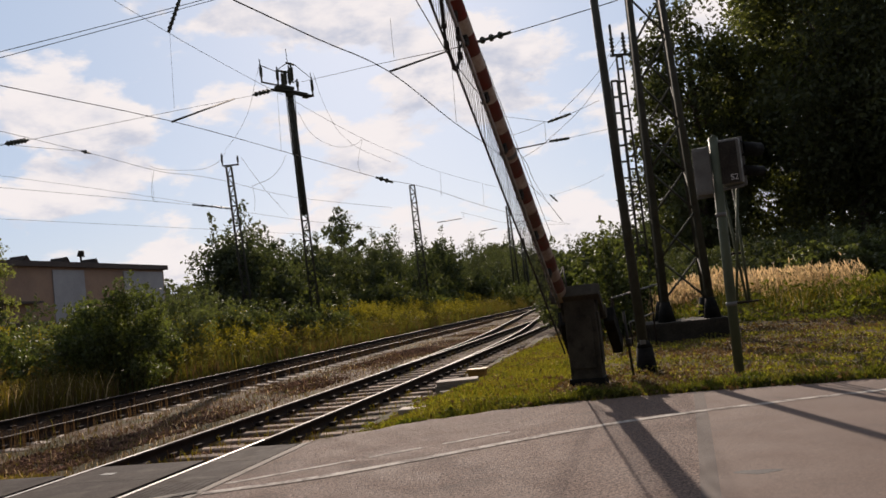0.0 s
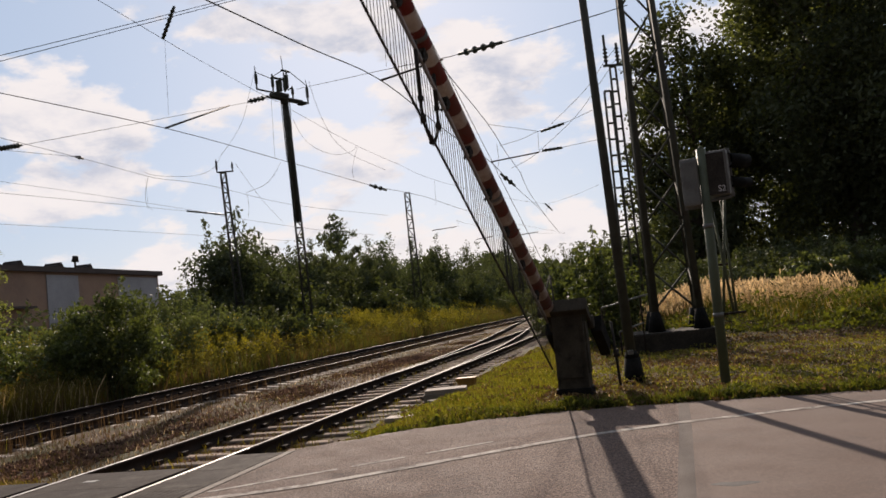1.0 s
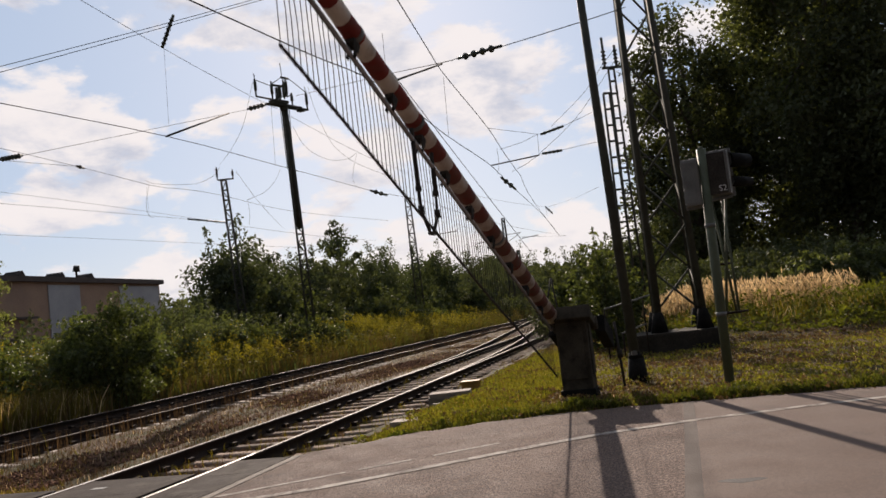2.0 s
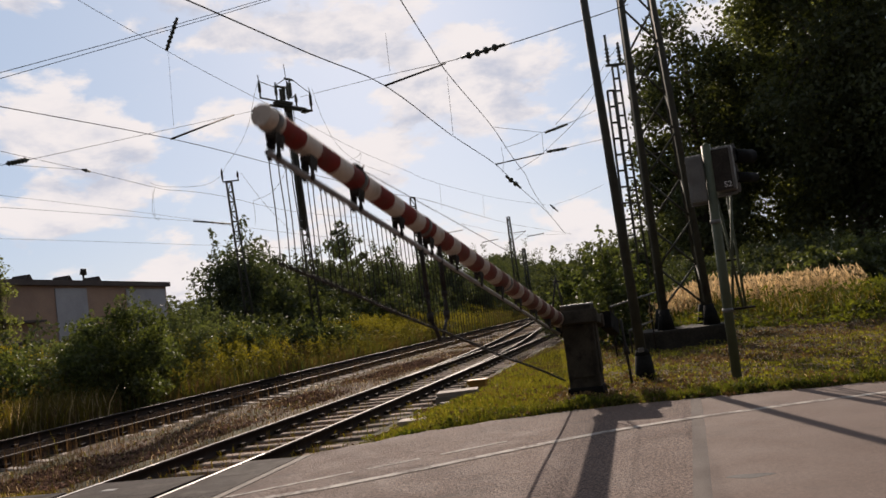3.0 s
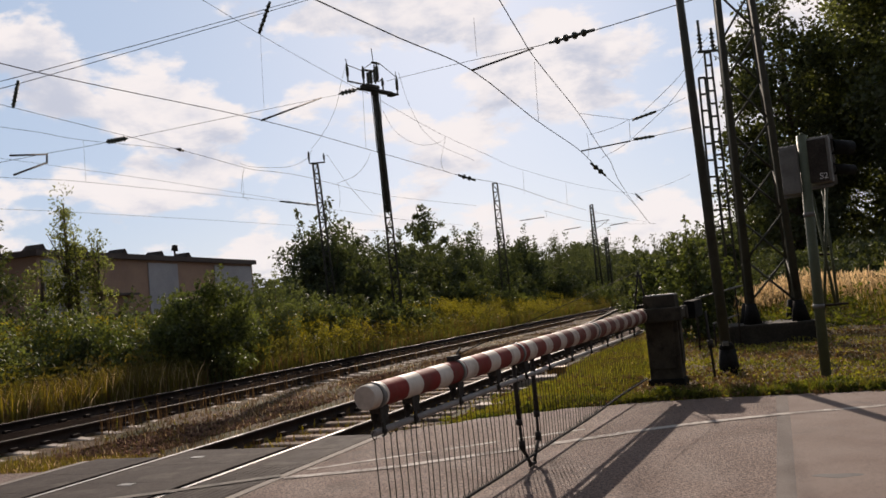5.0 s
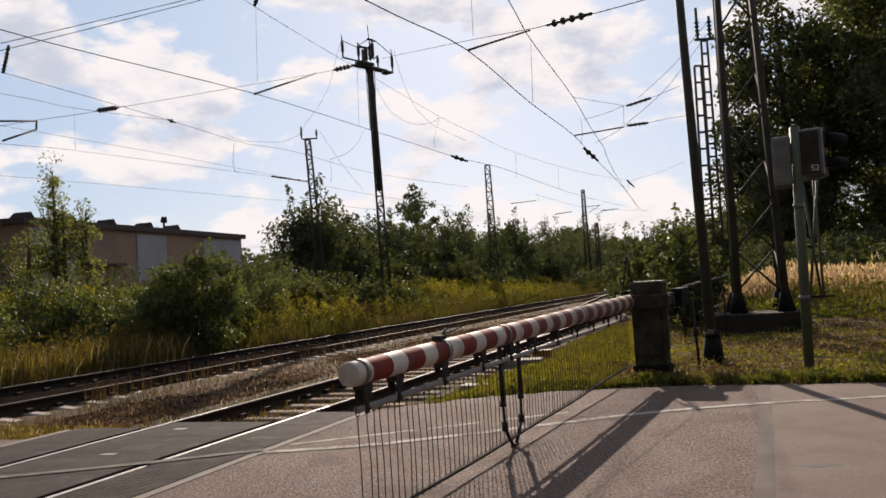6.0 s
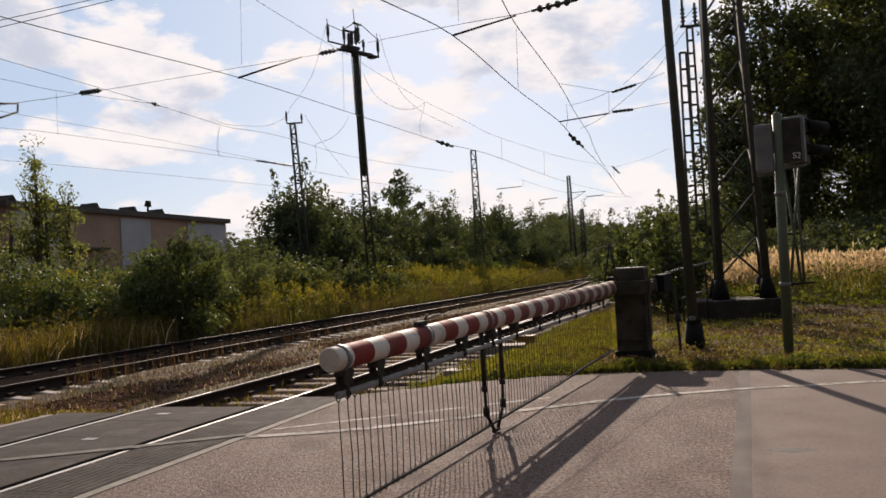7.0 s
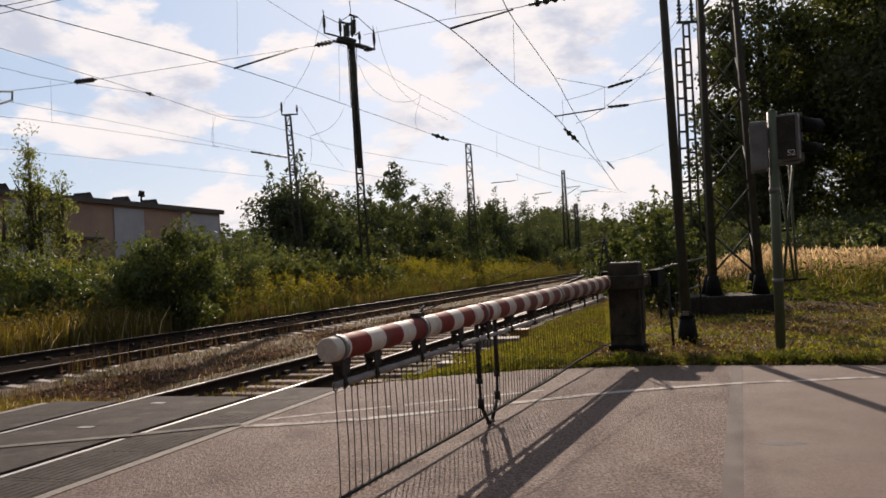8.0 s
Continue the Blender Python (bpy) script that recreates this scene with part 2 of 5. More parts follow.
M["grass"] = material("grass_blade", ((0.135, 0.114, 0.028), (0.21, 0.16, 0.045)), 0.5, 0.8, bump=0, island=0.4, trans=0.35, spec=0.05, glow=(1.7, 1.55, 0.4))
M["grass_bright"] = material("bright_grass", ((0.125, 0.128, 0.034), (0.18, 0.162, 0.05)), 0.8, 0.8, bump=0, island=0.5, trans=0.4, spec=0.08, glow=(1.6, 1.6, 0.45))
M["grass_green"] = material("fresh_grass", ((0.080, 0.088, 0.026), (0.125, 0.122, 0.038)), 0.8, 0.8, bump=0, island=0.5, trans=0.35, spec=0.08, glow=(1.5, 1.6, 0.4))
M["bark"] = material("bark", ((0.07, 0.055, 0.042), (0.11, 0.09, 0.07)), 4.0, 0.95, bump=0.7, fine=25)
M["wall_tan"] = material("tan_cladding", ((0.33, 0.215, 0.15), (0.26, 0.17, 0.125)), 0.3, 0.85, bump=0.1, fine=8, vary=0.1)
M["wall_grey"] = material("grey_cladding", ((0.36, 0.36, 0.375), (0.30, 0.30, 0.315)), 0.3, 0.8, bump=0.1, fine=8, vary=0.1)
M["roof_dark"] = material("roof_edge", ((0.06, 0.045, 0.04), (0.08, 0.06, 0.052)), 0.5, 0.85, bump=0.1, fine=8)


# ---- mesh helpers ----
def add_box(bm, c, size, rot=None, bevel=0.0, mi=0):
    r = bmesh.ops.create_cube(bm, size=1.0)
    vs = r["verts"]
    mat4 = Matrix.Translation(c) @ (rot.to_4x4() if rot else Matrix()) @ Matrix.Diagonal((*size, 1))
    bmesh.ops.transform(bm, matrix=mat4, verts=vs)
    fs = list({f for v in vs for f in v.link_faces})
    if bevel:
        es = list({e for v in vs for e in v.link_edges})
        res = bmesh.ops.bevel(bm, geom=es, offset=bevel, segments=2, affect="EDGES", profile=0.7)
        fs = list({f for f in fs if f.is_valid} | set(res["faces"]))
    for f in fs:
        f.material_index = mi
    return bm


def add_tube(bm, a, b, r0, r1=None, n=10, mi=0, caps=True):
    a, b = Vector(a), Vector(b)
    d = b - a
    if d.length < 1e-6:
        return bm
    m4 = Matrix.Translation((a + b) / 2) @ d.to_track_quat("Z", "Y").to_matrix().to_4x4()
    r = bmesh.ops.create_cone(bm, cap_ends=caps, segments=n, radius1=r0, radius2=r0 if r1 is None else r1, depth=d.length, matrix=m4)
    for f in {f for v in r["verts"] for f in v.link_faces}:
        f.material_index = mi
        f.smooth = len(f.verts) == 4
    return bm


def path_tube(bm, pts, r, n=6):
    """One tube that follows the points."""
    rings = []
    for k, p in enumerate(pts):
        d = (pts[min(k + 1, len(pts) - 1)] - pts[max(k - 1, 0)]).normalized()
        side = d.cross(Vector((0, 0, 1)) if abs(d.z) < 0.95 else Vector((0, 1, 0))).normalized()
        up = side.cross(d)
        rings.append([bm.verts.new(p + r * (side * math.cos(2 * math.pi * j / n) + up * math.sin(2 * math.pi * j / n))) for j in range(n)])
    for a, b in zip(rings, rings[1:]):
        for j in range(n):
            bm.faces.new((a[j], a[(j + 1) % n], b[(j + 1) % n], b[j])).smooth = True
    bm.faces.new(rings[0][::-1])
    bm.faces.new(rings[-1])
    return bm


def part(name, bm, mats, parent=None, label="", loc=None):
    me = bpy.data.meshes.new(name)
    bm.to_mesh(me)
    bm.free()
    for m_ in mats if isinstance(mats, (list, tuple)) else [mats]:
        me.materials.append(m_)
    ob = new(name, me)
    if loc is not None:
        ob.matrix_basis = loc if isinstance(loc, Matrix) else Matrix.Translation(loc)
    if parent:
        ob.parent = parent
    return tagged(ob, label)


def raw(name, verts, faces, mats, parent=None, label="", mat_ids=None, smooth=False):
    me = bpy.data.meshes.new(name)
    verts = np.asarray(verts, dtype=np.float32)
    faces = np.asarray(faces, dtype=np.int32)
    k = faces.shape[1]
    me.vertices.add(len(verts))
    me.vertices.foreach_set("co", verts.ravel())
    me.loops.add(faces.size)
    me.loops.foreach_set("vertex_index", faces.ravel())
    me.polygons.add(len(faces))
    me.polygons.foreach_set("loop_start", np.arange(0, faces.size, k, dtype=np.int32))
    if mat_ids is not None:
        me.polygons.foreach_set("material_index", np.asarray(mat_ids, dtype=np.int32))
    if smooth:
        me.polygons.foreach_set("use_smooth", np.ones(len(faces), dtype=bool))
    me.update(calc_edges=True)
    for m_ in mats if isinstance(mats, (list, tuple)) else [mats]:
        me.materials.append(m_)
    ob = new(name, me)
    if parent:
        ob.parent = parent
    return tagged(ob, label)


def thing(name, m, label, category, group="", kind=""):
    ob = new(name)
    ob.empty_display_size = 0.2
    ob.matrix_basis = m if isinstance(m, Matrix) else Matrix.Translation(m)
    return tagged(ob, label, category, group, kind)


# Track frame: s along the rails away from the camera, p to the right of it.
AZ = radians(17.8)
UX, UY = math.sin(AZ), math.cos(AZ)


def tw(s, p, z=0.0):
    return Vector((s * UX + p * UY, s * UY - p * UX, z))


TRACK = Matrix.Rotation(-AZ, 4, "Z")  # local y along the rails, local x to the right


def sp_of(x, y):
    return x * UX + y * UY, x * UY - y * UX


def sstep(a, b, x):
    t = np.clip((x - a) / (b - a), 0, 1)
    return t * t * (3 - 2 * t)


def lumps(x, y, k):
    return np.sin(x * k + 1.3) * np.cos(y * k * 0.9 + 0.4) + 0.5 * np.sin(x * k * 2.3 + y * k * 1.7)


def ground_z(x, y):
    """Height of the ground sheet: the track bed lies low, the verge level with the road, the field behind it a little higher."""
    x, y = np.asarray(x, float), np.asarray(y, float)
    s, p = sp_of(x, y)
    z = -0.22 + 0 * s
    z = z + (0.19 + 0.02) * sstep(-4.35, -3.2, p)
    z = z - 0.15 * sstep(-14.2, -17.0, p)
    z = z + 0.65 * sstep(19.5, 25.0, s) * sstep(-1.5, 1.5, p) * (1 - sstep(60, 120, s))
    onroad = (1 - sstep(10.9, 11.5, s))
    z = z - 0.14 * onroad * sstep(-4.4, -3.0, p)
    z = z - 0.02 * (1 - sstep(7.0, 9.0, s)) * (1 - sstep(-5, -4.3, p))
    amp = 0.03 * sstep(11.5, 13.5, s) + 0.12 * sstep(30, 80, np.hypot(x, y))
    return z + amp * lumps(x, y, 0.55)


# ---- ground, road, tracks ----
def axis_steps(lo, hi, fine_lo, fine_hi, step):
    a = list(np.arange(fine_lo, fine_hi + 1e-6, step))
    d, v = step, fine_hi
    while v < hi:
        d *= 1.25
        v += d
        a.append(min(v, hi))
    d, v = step, fine_lo
    while v > lo:
        d *= 1.25
        v -= d
        a.insert(0, max(v, lo))
    return np.array(a)


def build_ground():
    xs, ys = axis_steps(-2500, 2500, -30, 30, 0.6), axis_steps(-2500, 2500, -6, 60, 0.6)
    X, Y = np.meshgrid(xs, ys)
    Z = ground_z(X, Y)
    V = np.stack([X.ravel(), Y.ravel(), Z.ravel()], 1)
    nx, ny = len(xs), len(ys)
    i = np.arange(nx * ny).reshape(ny, nx)
    Fq = np.stack([i[:-1, :-1].ravel(), i[:-1, 1:].ravel(), i[1:, 1:].ravel(), i[1:, :-1].ravel()], 1)
    ob = raw("ground", V, Fq, M["soil"], smooth=True)
    tagged(ob, "weedy brown and green ground beside the railway", "ground", kind="structure")


def slab(bm, pts, z0, z1, mi=0):
    """A plate over the outline pts of (s, p)."""
    lo = [bm.verts.new(tw(s, p, z0)) for s, p in pts]
    hi = [bm.verts.new(tw(s, p, z1)) for s, p in pts]
    n = len(pts)
    f = [bm.faces.new(hi), bm.faces.new(lo[::-1])]
    for k in range(n):
        f.append(bm.faces.new((lo[k], lo[(k + 1) % n], hi[(k + 1) % n], hi[k])))
    for q in f:
        q.material_index = mi
    bmesh.ops.recalc_face_normals(bm, faces=f)


EDGE = [(9.55, -4.40), (10.0, -4.0), (10.45, -3.55), (10.85, -2.9), (11.2, -2.1), (11.42, -1.2), (11.45, -0.2), (11.38, 1.0), (11.34, 2.5), (11.4, 5.0), (11.5, 60.0)]


def edge_wobble():
    out = []
    for (s0, p0), (s1, p1) in zip(EDGE, EDGE[1:]):
        k = 8 if p1 < 6 else 40
        for j in range(k):
            t = j / k
            p = p0 + (p1 - p0) * t
            out.append((s0 + (s1 - s0) * t + 0.05 * math.sin(p * 7.1) + 0.035 * math.sin(p * 17.3 + 1), p))
    out.append(EDGE[-1])
    return out


def strip(bm, pts, w, z, h=0.004):
    """A painted band of width w along the points (s, p)."""
    n = len(pts)
    a, b = [], []
    for k, (s, p) in enumerate(pts):
        s0, p0 = pts[max(0, k - 1)]
        s1, p1 = pts[min(n - 1, k + 1)]
        L_ = math.hypot(s1 - s0, p1 - p0)
        ns, np_ = -(p1 - p0) / L_ * w / 2, (s1 - s0) / L_ * w / 2
        a.append(bm.verts.new(tw(s + ns, p + np_, z + h)))
        b.append(bm.verts.new(tw(s - ns, p - np_, z + h)))
    for k in range(n - 1):
        bm.faces.new((a[k], b[k], b[k + 1], a[k + 1]))


def smooth_pts(pts, k=6):
    out = []
    for i in range(len(pts) - 1):
        p0, p1, p2, p3 = pts[max(0, i - 1)], pts[i], pts[i + 1], pts[min(len(pts) - 1, i + 2)]
        for j in range(k):
            t = j / k
            out.append(tuple(0.5 * (2 * b + (c - a) * t + (2 * a - 5 * b + 4 * c - d) * t * t + (3 * b - a - 3 * c + d) * t ** 3) for a, b, c, d in zip(p0, p1, p2, p3)))
    out.append(tuple(pts[-1]))
    return out


def build_road():
    bm = bmesh.new()
    slab(bm, edge_wobble() + [(-40, 60), (-40, -4.40)], -0.13, 0.0)
    road = part("road", bm, M["asphalt"])
    tagged(road, "grey-brown worn asphalt road up to the level crossing", "road", kind="structure")
    bm = bmesh.new()
    slab(bm, [(7.7, -7.72), (-40, -7.72), (-40, -10.3), (7.4, -10.3)], -0.2, -0.005)
    slab(bm, [(7.2, -13.7), (-40, -13.7), (-40, -60), (6.8, -60)], -0.3, -0.005)
    far = part("road_beyond", bm, M["asphalt"])
    tagged(far, "grey-brown asphalt road beyond the tracks", "road", kind="structure")
    # repaired strip with tarred seams
    bm = bmesh.new()
    strip(bm, [(11.36, 0.09), (9.0, 0.055), (6.0, -0.01), (0.0, -0.1), (-10.0, -0.2)], 0.13, 0.0, 0.002)
    part("seam", bm, M["asphalt_seam"], road, "darker sealed seam in the asphalt")
    bm = bmesh.new()
    slab(bm, [(11.28, 0.16)] + [q for q in edge_wobble() if q[1] > 0.3] + [(-40, 60), (-40, -0.35), (-10, -0.135), (0.0, -0.035), (6.0, 0.055), (9.0, 0.12)], -0.05, 0.0025)
    part("resurfaced_strip", bm, M["asphalt_smooth"], road, "smoother, slightly paler asphalt")
    bm = bmesh.new()
    sq, pq = sp_of(2.40, 6.33)
    slab(bm, [(sq + 0.07 * math.sin(a) * (1 + 0.3 * math.sin(3 * a)), pq + 0.15 * math.cos(a) * (1 + 0.2 * math.sin(2 * a + 1))) for a in np.linspace(0, 2 * math.pi, 17)[:-1]], 0.001, 0.0035)
    part("oil_spot", bm, M["asphalt_new"], road, "small dark oil spot")
    bm = bmesh.new()
    strip(bm, smooth_pts([(5.0, -7.72), (5.97, -6.06), (6.47, -5.28), (7.11, -4.41)]), 0.12, 0.012)
    m1 = part("panel_line", bm, M["paint_panel"], road, "worn white line across the rubber panels")
    bm = bmesh.new()
    strip(bm, smooth_pts([(7.05, -4.34), (7.42, -3.46), (8.0, -2.65), (9.06, -1.31), (9.6, -0.4), (9.95, 0.5), (10.38, 2.01), (10.6, 4.0), (10.8, 9.0), (10.9, 30.0)]), 0.13, 0.0, 0.006)
    part("edge_line", bm, M["paint_road"], road, "worn white edge line")
    bm = bmesh.new()
    for a, b in ((0.0, 0.42), (0.47, 0.66), (0.74, 1.0)):
        q = [(7.42 + (9.3 - 7.42) * t, -4.3 + (-1.95 + 4.3) * t + 0.0) for t in np.linspace(a, b, 8)]
        strip(bm, q, 0.07, 0.0)
    part("old_line", bm, M["paint_road"], road, "faded broken white line")
    # crossing panels
    deck = thing("crossing_deck", Matrix(), "black rubber level crossing panels between and beside the rails", "crossing deck", kind="structure")
    for p0, p1, send in ((-5.14, -4.46, 9.45), (-6.62, -5.29, 8.75), (-7.68, -6.79, 8.35)):
        s = send
        while s > -4:
            bm = bmesh.new()
            slab(bm, [(s, p0), (s - 0.899, p0), (s - 0.899, p1), (s, p1)], -0.12, 0.008)
            bmesh.ops.bevel(bm, geom=[e for e in bm.edges if e.calc_length() > 0.3 and min(v.co.z for v in e.verts) > 0], offset=0.003, segments=1, affect="EDGES")
            # moulded ribs
            if s < 8 and p0 > -5.2:
                for j in range(9):
                    q = p0 + (p1 - p0) * (j + 0.5) / 9
                    slab(bm, [(s - 0.06, q - 0.016), (s - 0.84, q - 0.016), (s - 0.84, q + 0.016), (s - 0.06, q + 0.016)], 0.008, 0.0105)
            part("panel", bm, M["rubber"], deck)
            s -= 0.9
    bm = bmesh.new()
    slab(bm, [(9.5, -4.45), (-12, -4.45), (-12, -4.35), (9.55, -4.35)], -0.14, 0.006)
    part("kerb_strip", bm, M["kerb"], deck, "pale concrete edge strip")
    bm = bmesh.new()
    slab(bm, [(8.25, -7.80), (-12, -7.80), (-12, -7.69), (8.25, -7.69)], -0.2, 0.004)
    part("kerb_strip", bm, M["kerb"], deck, "pale concrete edge strip")
    # pale loading marks on the middle panels
    bm = bmesh.new()
    for s, p in ((8.3, -6.25), (6.9, -6.05)):
        slab(bm, [(s, p), (s - 0.1, p), (s - 0.1, p + 0.16), (s, p + 0.16)], 0.0085, 0.013)
    part("plate", bm, M["galv"], deck, "small pale metal plate")


PROFILE = [(-0.075, 0.0), (-0.07, 0.012), (-0.012, 0.03), (-0.009, 0.12), (-0.034, 0.135), (-0.036, 0.162), (-0.024, 0.172), (0.024, 0.172), (0.036, 0.162), (0.034, 0.135), (0.009, 0.12), (0.012, 0.03), (0.07, 0.012), (0.075, 0.0)]


def rail(parent, line, top, z=lambda s: -0.172, s0=-20.0, s1=120.0, step=1.0, label=""):
    ss = np.arange(s0, s1 + 0.01, step)
    V, Fq, ids = [], [], []
    n = len(PROFILE)
    for s in ss:
        for dp, dz in PROFILE:
            V.append(tw(s, line(s) + dp, z(s) + dz))
    for k in range(len(ss) - 1):
        for j in range(n):
            Fq.append((k * n + j, k * n + (j + 1) % n, (k + 1) * n + (j + 1) % n, (k + 1) * n + j))
            # tops near the crossing get a paler colour that stands in for the glint
            ids.append((2 if ss[k] < 9.4 else 1) if j == 6 else 0)
    ob = raw("rail", V, Fq, [M["rail_side"], top, M["rail_top_glint"] if top is M["rail_top"] else top], parent, label, ids)
    return ob


def sleeper_mesh(name, length, mat):
    bm = bmesh.new()
    vs = []
    for z, ww in ((-0.2, 0.15), (0.0, 0.115)):
        for x, y in ((-length / 2, -ww), (length / 2, -ww), (length / 2, ww), (-length / 2, ww)):
            vs.append(bm.verts.new((x, y, z)))
    for q in ((0, 3, 2, 1), (4, 5, 6, 7), (0, 1, 5, 4), (1, 2, 6, 5), (2, 3, 7, 6), (3, 0, 4, 7)):
        bm.faces.new([vs[k] for k in q])
    bmesh.ops.bevel(bm, geom=bm.edges[:], offset=0.02, segments=1, affect="EDGES")
    me = bpy.data.meshes.new(name)
    bm.to_mesh(me)
    bm.free()
    me.materials.append(mat)
    return me


def fasten_mesh():
    bm = bmesh.new()
    for side in (-1, 1):
        for gx in (-0.7525, 0.7525):
            add_box(bm, (gx + side * 0.1, 0, 0.03), (0.09, 0.13, 0.06), bevel=0.01)
    me = bpy.data.meshes.new("fastening")
    bm.to_mesh(me)
    bm.free()
    me.materials.append(M["rail_side"])
    return me


def near_main(s):
    return -5.96 - (0.00035 * max(0.0, s - 14) ** 2)


def near_branch(s):
    q = max(0.0, s - 15)
    return max(-5.96 - 0.0021 * q ** 2 if q < 24 else -5.96 - 0.0021 * 576 - 0.1008 * (q - 24), -11.9)


def far_line(s):
    return -11.95


def build_tracks():
    rnd = random.Random(4)
    conc, wood, fast = sleeper_mesh("concrete_sleeper", 2.6, M["sleeper"]), sleeper_mesh("wooden_sleeper", 2.6, M["wood_sleeper"]), fasten_mesh()
    near = thing("railway_track", Matrix(), "near railway track with bright running rails on weathered sleepers", "railway track", "railway tracks", "structure")
    for off in (-0.7525, 0.7525):
        rail(near, lambda s, o=off: near_main(s) + o, M["rail_top"], label="rail with polished running surface")
    for off in (-0.7525, 0.7525):
        rail(near, lambda s, o=off: near_branch(s) + o * (1 + 0.0), M["rail_top"], z=lambda s: -0.171, s0=17.0, s1=75.0, label="turnout rail with polished running surface")
    s = 8.95
    while s < 75:
        c = 0.5 * (near_main(s) + near_branch(s)) if s > 15 else near_main(s)
        ob = new("sleeper", wood)
        ob.parent = near
        ob.matrix_basis = Matrix.Translation(tw(s, c + rnd.uniform(-0.04, 0.04), -0.176 + rnd.uniform(-0.012, 0.002))) @ TRACK @ pose(0, 0, 0, 0, 0, rnd.uniform(-1.2, 1.2))
        if s > 15:
            ob.scale.x = 1 + abs(near_main(s) - near_branch(s)) / 2.6
        if s < 40:
            fo = new("fastening", fast)
            fo.parent = near
            fo.matrix_basis = Matrix.Translation(tw(s, near_main(s), -0.174)) @ TRACK
        s += 0.62
    far = thing("railway_track", Matrix(), "far railway track with dark rusty rails on pale concrete sleepers", "railway track", "railway tracks", "structure")
    for off, dz in ((-0.7525, 0.11), (0.7525, 0.0)):
        rail(far, lambda s, o=off: far_line(s) + o, M["rail_top_dull"], z=lambda s, d=dz: -0.172 + d, s1=200.0, label="dark rusty rail")
    tilt = math.degrees(math.atan2(0.11, 1.505))
    s = 2.0
    while s < 110:
        ob = new("sleeper", conc)
        ob.parent = far
        ob.matrix_basis = Matrix.Translation(tw(s, far_line(s) + rnd.uniform(-0.03, 0.03), -0.176 + 0.055)) @ TRACK @ pose(0, 0, 0, 0, tilt, rnd.uniform(-0.8, 0.8))
        if s < 45:
            fo = new("fastening", fast)
            fo.parent = far
            fo.matrix_basis = Matrix.Translation(tw(s, far_line(s), -0.174 + 0.055)) @ TRACK @ pose(0, 0, 0, 0, tilt, 0)
        s += 0.64
    # ballast beds: low banks, with loose stones over them
    for nm, c, zt, lo, hi, w in (("ballast_near", near_main, -0.275, 8.3, 110, 2.0), ("ballast_far", far_line, -0.26, -10, 200, 2.1)):
        ss = np.arange(lo, hi, 0.5)
        prof = [(-w - 0.6, -0.5), (-w, zt - 0.03), (-1.2, zt + (0.07 if nm.endswith("far") else 0)), (-0.62, -0.07 if nm.endswith("far") else zt), (-0.5, -0.062 if nm.endswith("far") else -0.225), (0, -0.10 if nm.endswith("far") else -0.215), (0.42, -0.132 if nm.endswith("far") else -0.225), (0.62, -0.22 if nm.endswith("far") else zt), (1.2, zt), (w - 0.2, zt - 0.03), (w + 0.5, -0.5)]
        V, Fq = [], []
        for s in ss:
            extra = min(3.0, abs(near_main(s) - near_branch(s))) if nm.endswith("near") else 0
            for j, (dp, z) in enumerate(prof):
                V.append(tw(s, c(s) + dp - (extra if j < 2 else 0), z + 0.022 * math.sin(s * 2.1 + j) * math.sin(s * 0.77 + 2 * j)))
        n = len(prof)
        for k in range(len(ss) - 1):
            for j in range(n - 1):
                Fq.append((k * n + j, k * n + j + 1, (k + 1) * n + j + 1, (k + 1) * n + j))
        # the middle faces of the far bed take the darker ballast
        ids = [1 if nm.endswith("far") and k % (n - 1) in (2, 3, 4, 5, 6) else 0 for k in range(len(Fq))]
        ob = raw(nm, V, Fq, [M["ballast"], M["ballast_dark"]], mat_ids=ids, smooth=True)
        tagged(ob, "brown crushed stone ballast bed under the rails", "ballast", kind="structure")


def stones(name, n, region, size, label):
    """n small stones as one mesh. region(rng, n) gives x, y, z arrays."""
    rng = np.random.default_rng(11)
    x, y, z = region(rng, n)
    base = np.array([(1, 0, 0), (-1, 0, 0), (0, 1, 0), (0, -1, 0), (0, 0, 1), (0, 0, -1)], float)
    tri = np.array([(0, 2, 4), (2, 1, 4), (1, 3, 4), (3, 0, 4), (2, 0, 5), (1, 2, 5), (3, 1, 5), (0, 3, 5)])
    n = len(x)
    sc = rng.uniform(size[0], size[1], (n, 1, 3)) * 0.5
    P = base[None] * sc * rng.uniform(0.7, 1.3, (n, 6, 1))
    a = rng.uniform(0, 6.28, n)
    b = rng.uniform(-0.8, 0.8, n)
    ca, sa, cb, sb = np.cos(a), np.sin(a), np.cos(b), np.sin(b)
    Px, Py, Pz = P[..., 0], P[..., 1] * cb[:, None] - P[..., 2] * sb[:, None], P[..., 1] * sb[:, None] + P[..., 2] * cb[:, None]
    W = np.stack([Px * ca[:, None] - Py * sa[:, None] + x[:, None], Px * sa[:, None] + Py * ca[:, None] + y[:, None], Pz + z[:, None]], 2)
    Fq = (tri[None] + 6 * np.arange(n)[:, None, None]).reshape(-1, 3)
    ob = raw(name, W.reshape(-1, 3), Fq, M["stone"])
    tagged(ob, label, "gravel", kind="stuff")


def sp_region(s0, s1, p0, p1, zf, power=1.6):
    """Points spread over a stretch of the track frame, denser towards the near end."""
    def f(rng, n):
        s = s0 + (s1 - s0) * rng.random(n) ** power
        p = rng.uniform(p0, p1, n)
        x, y = s * UX + p * UY, s * UY - p * UX
        return x, y, zf(x, y, s, p)
    return f


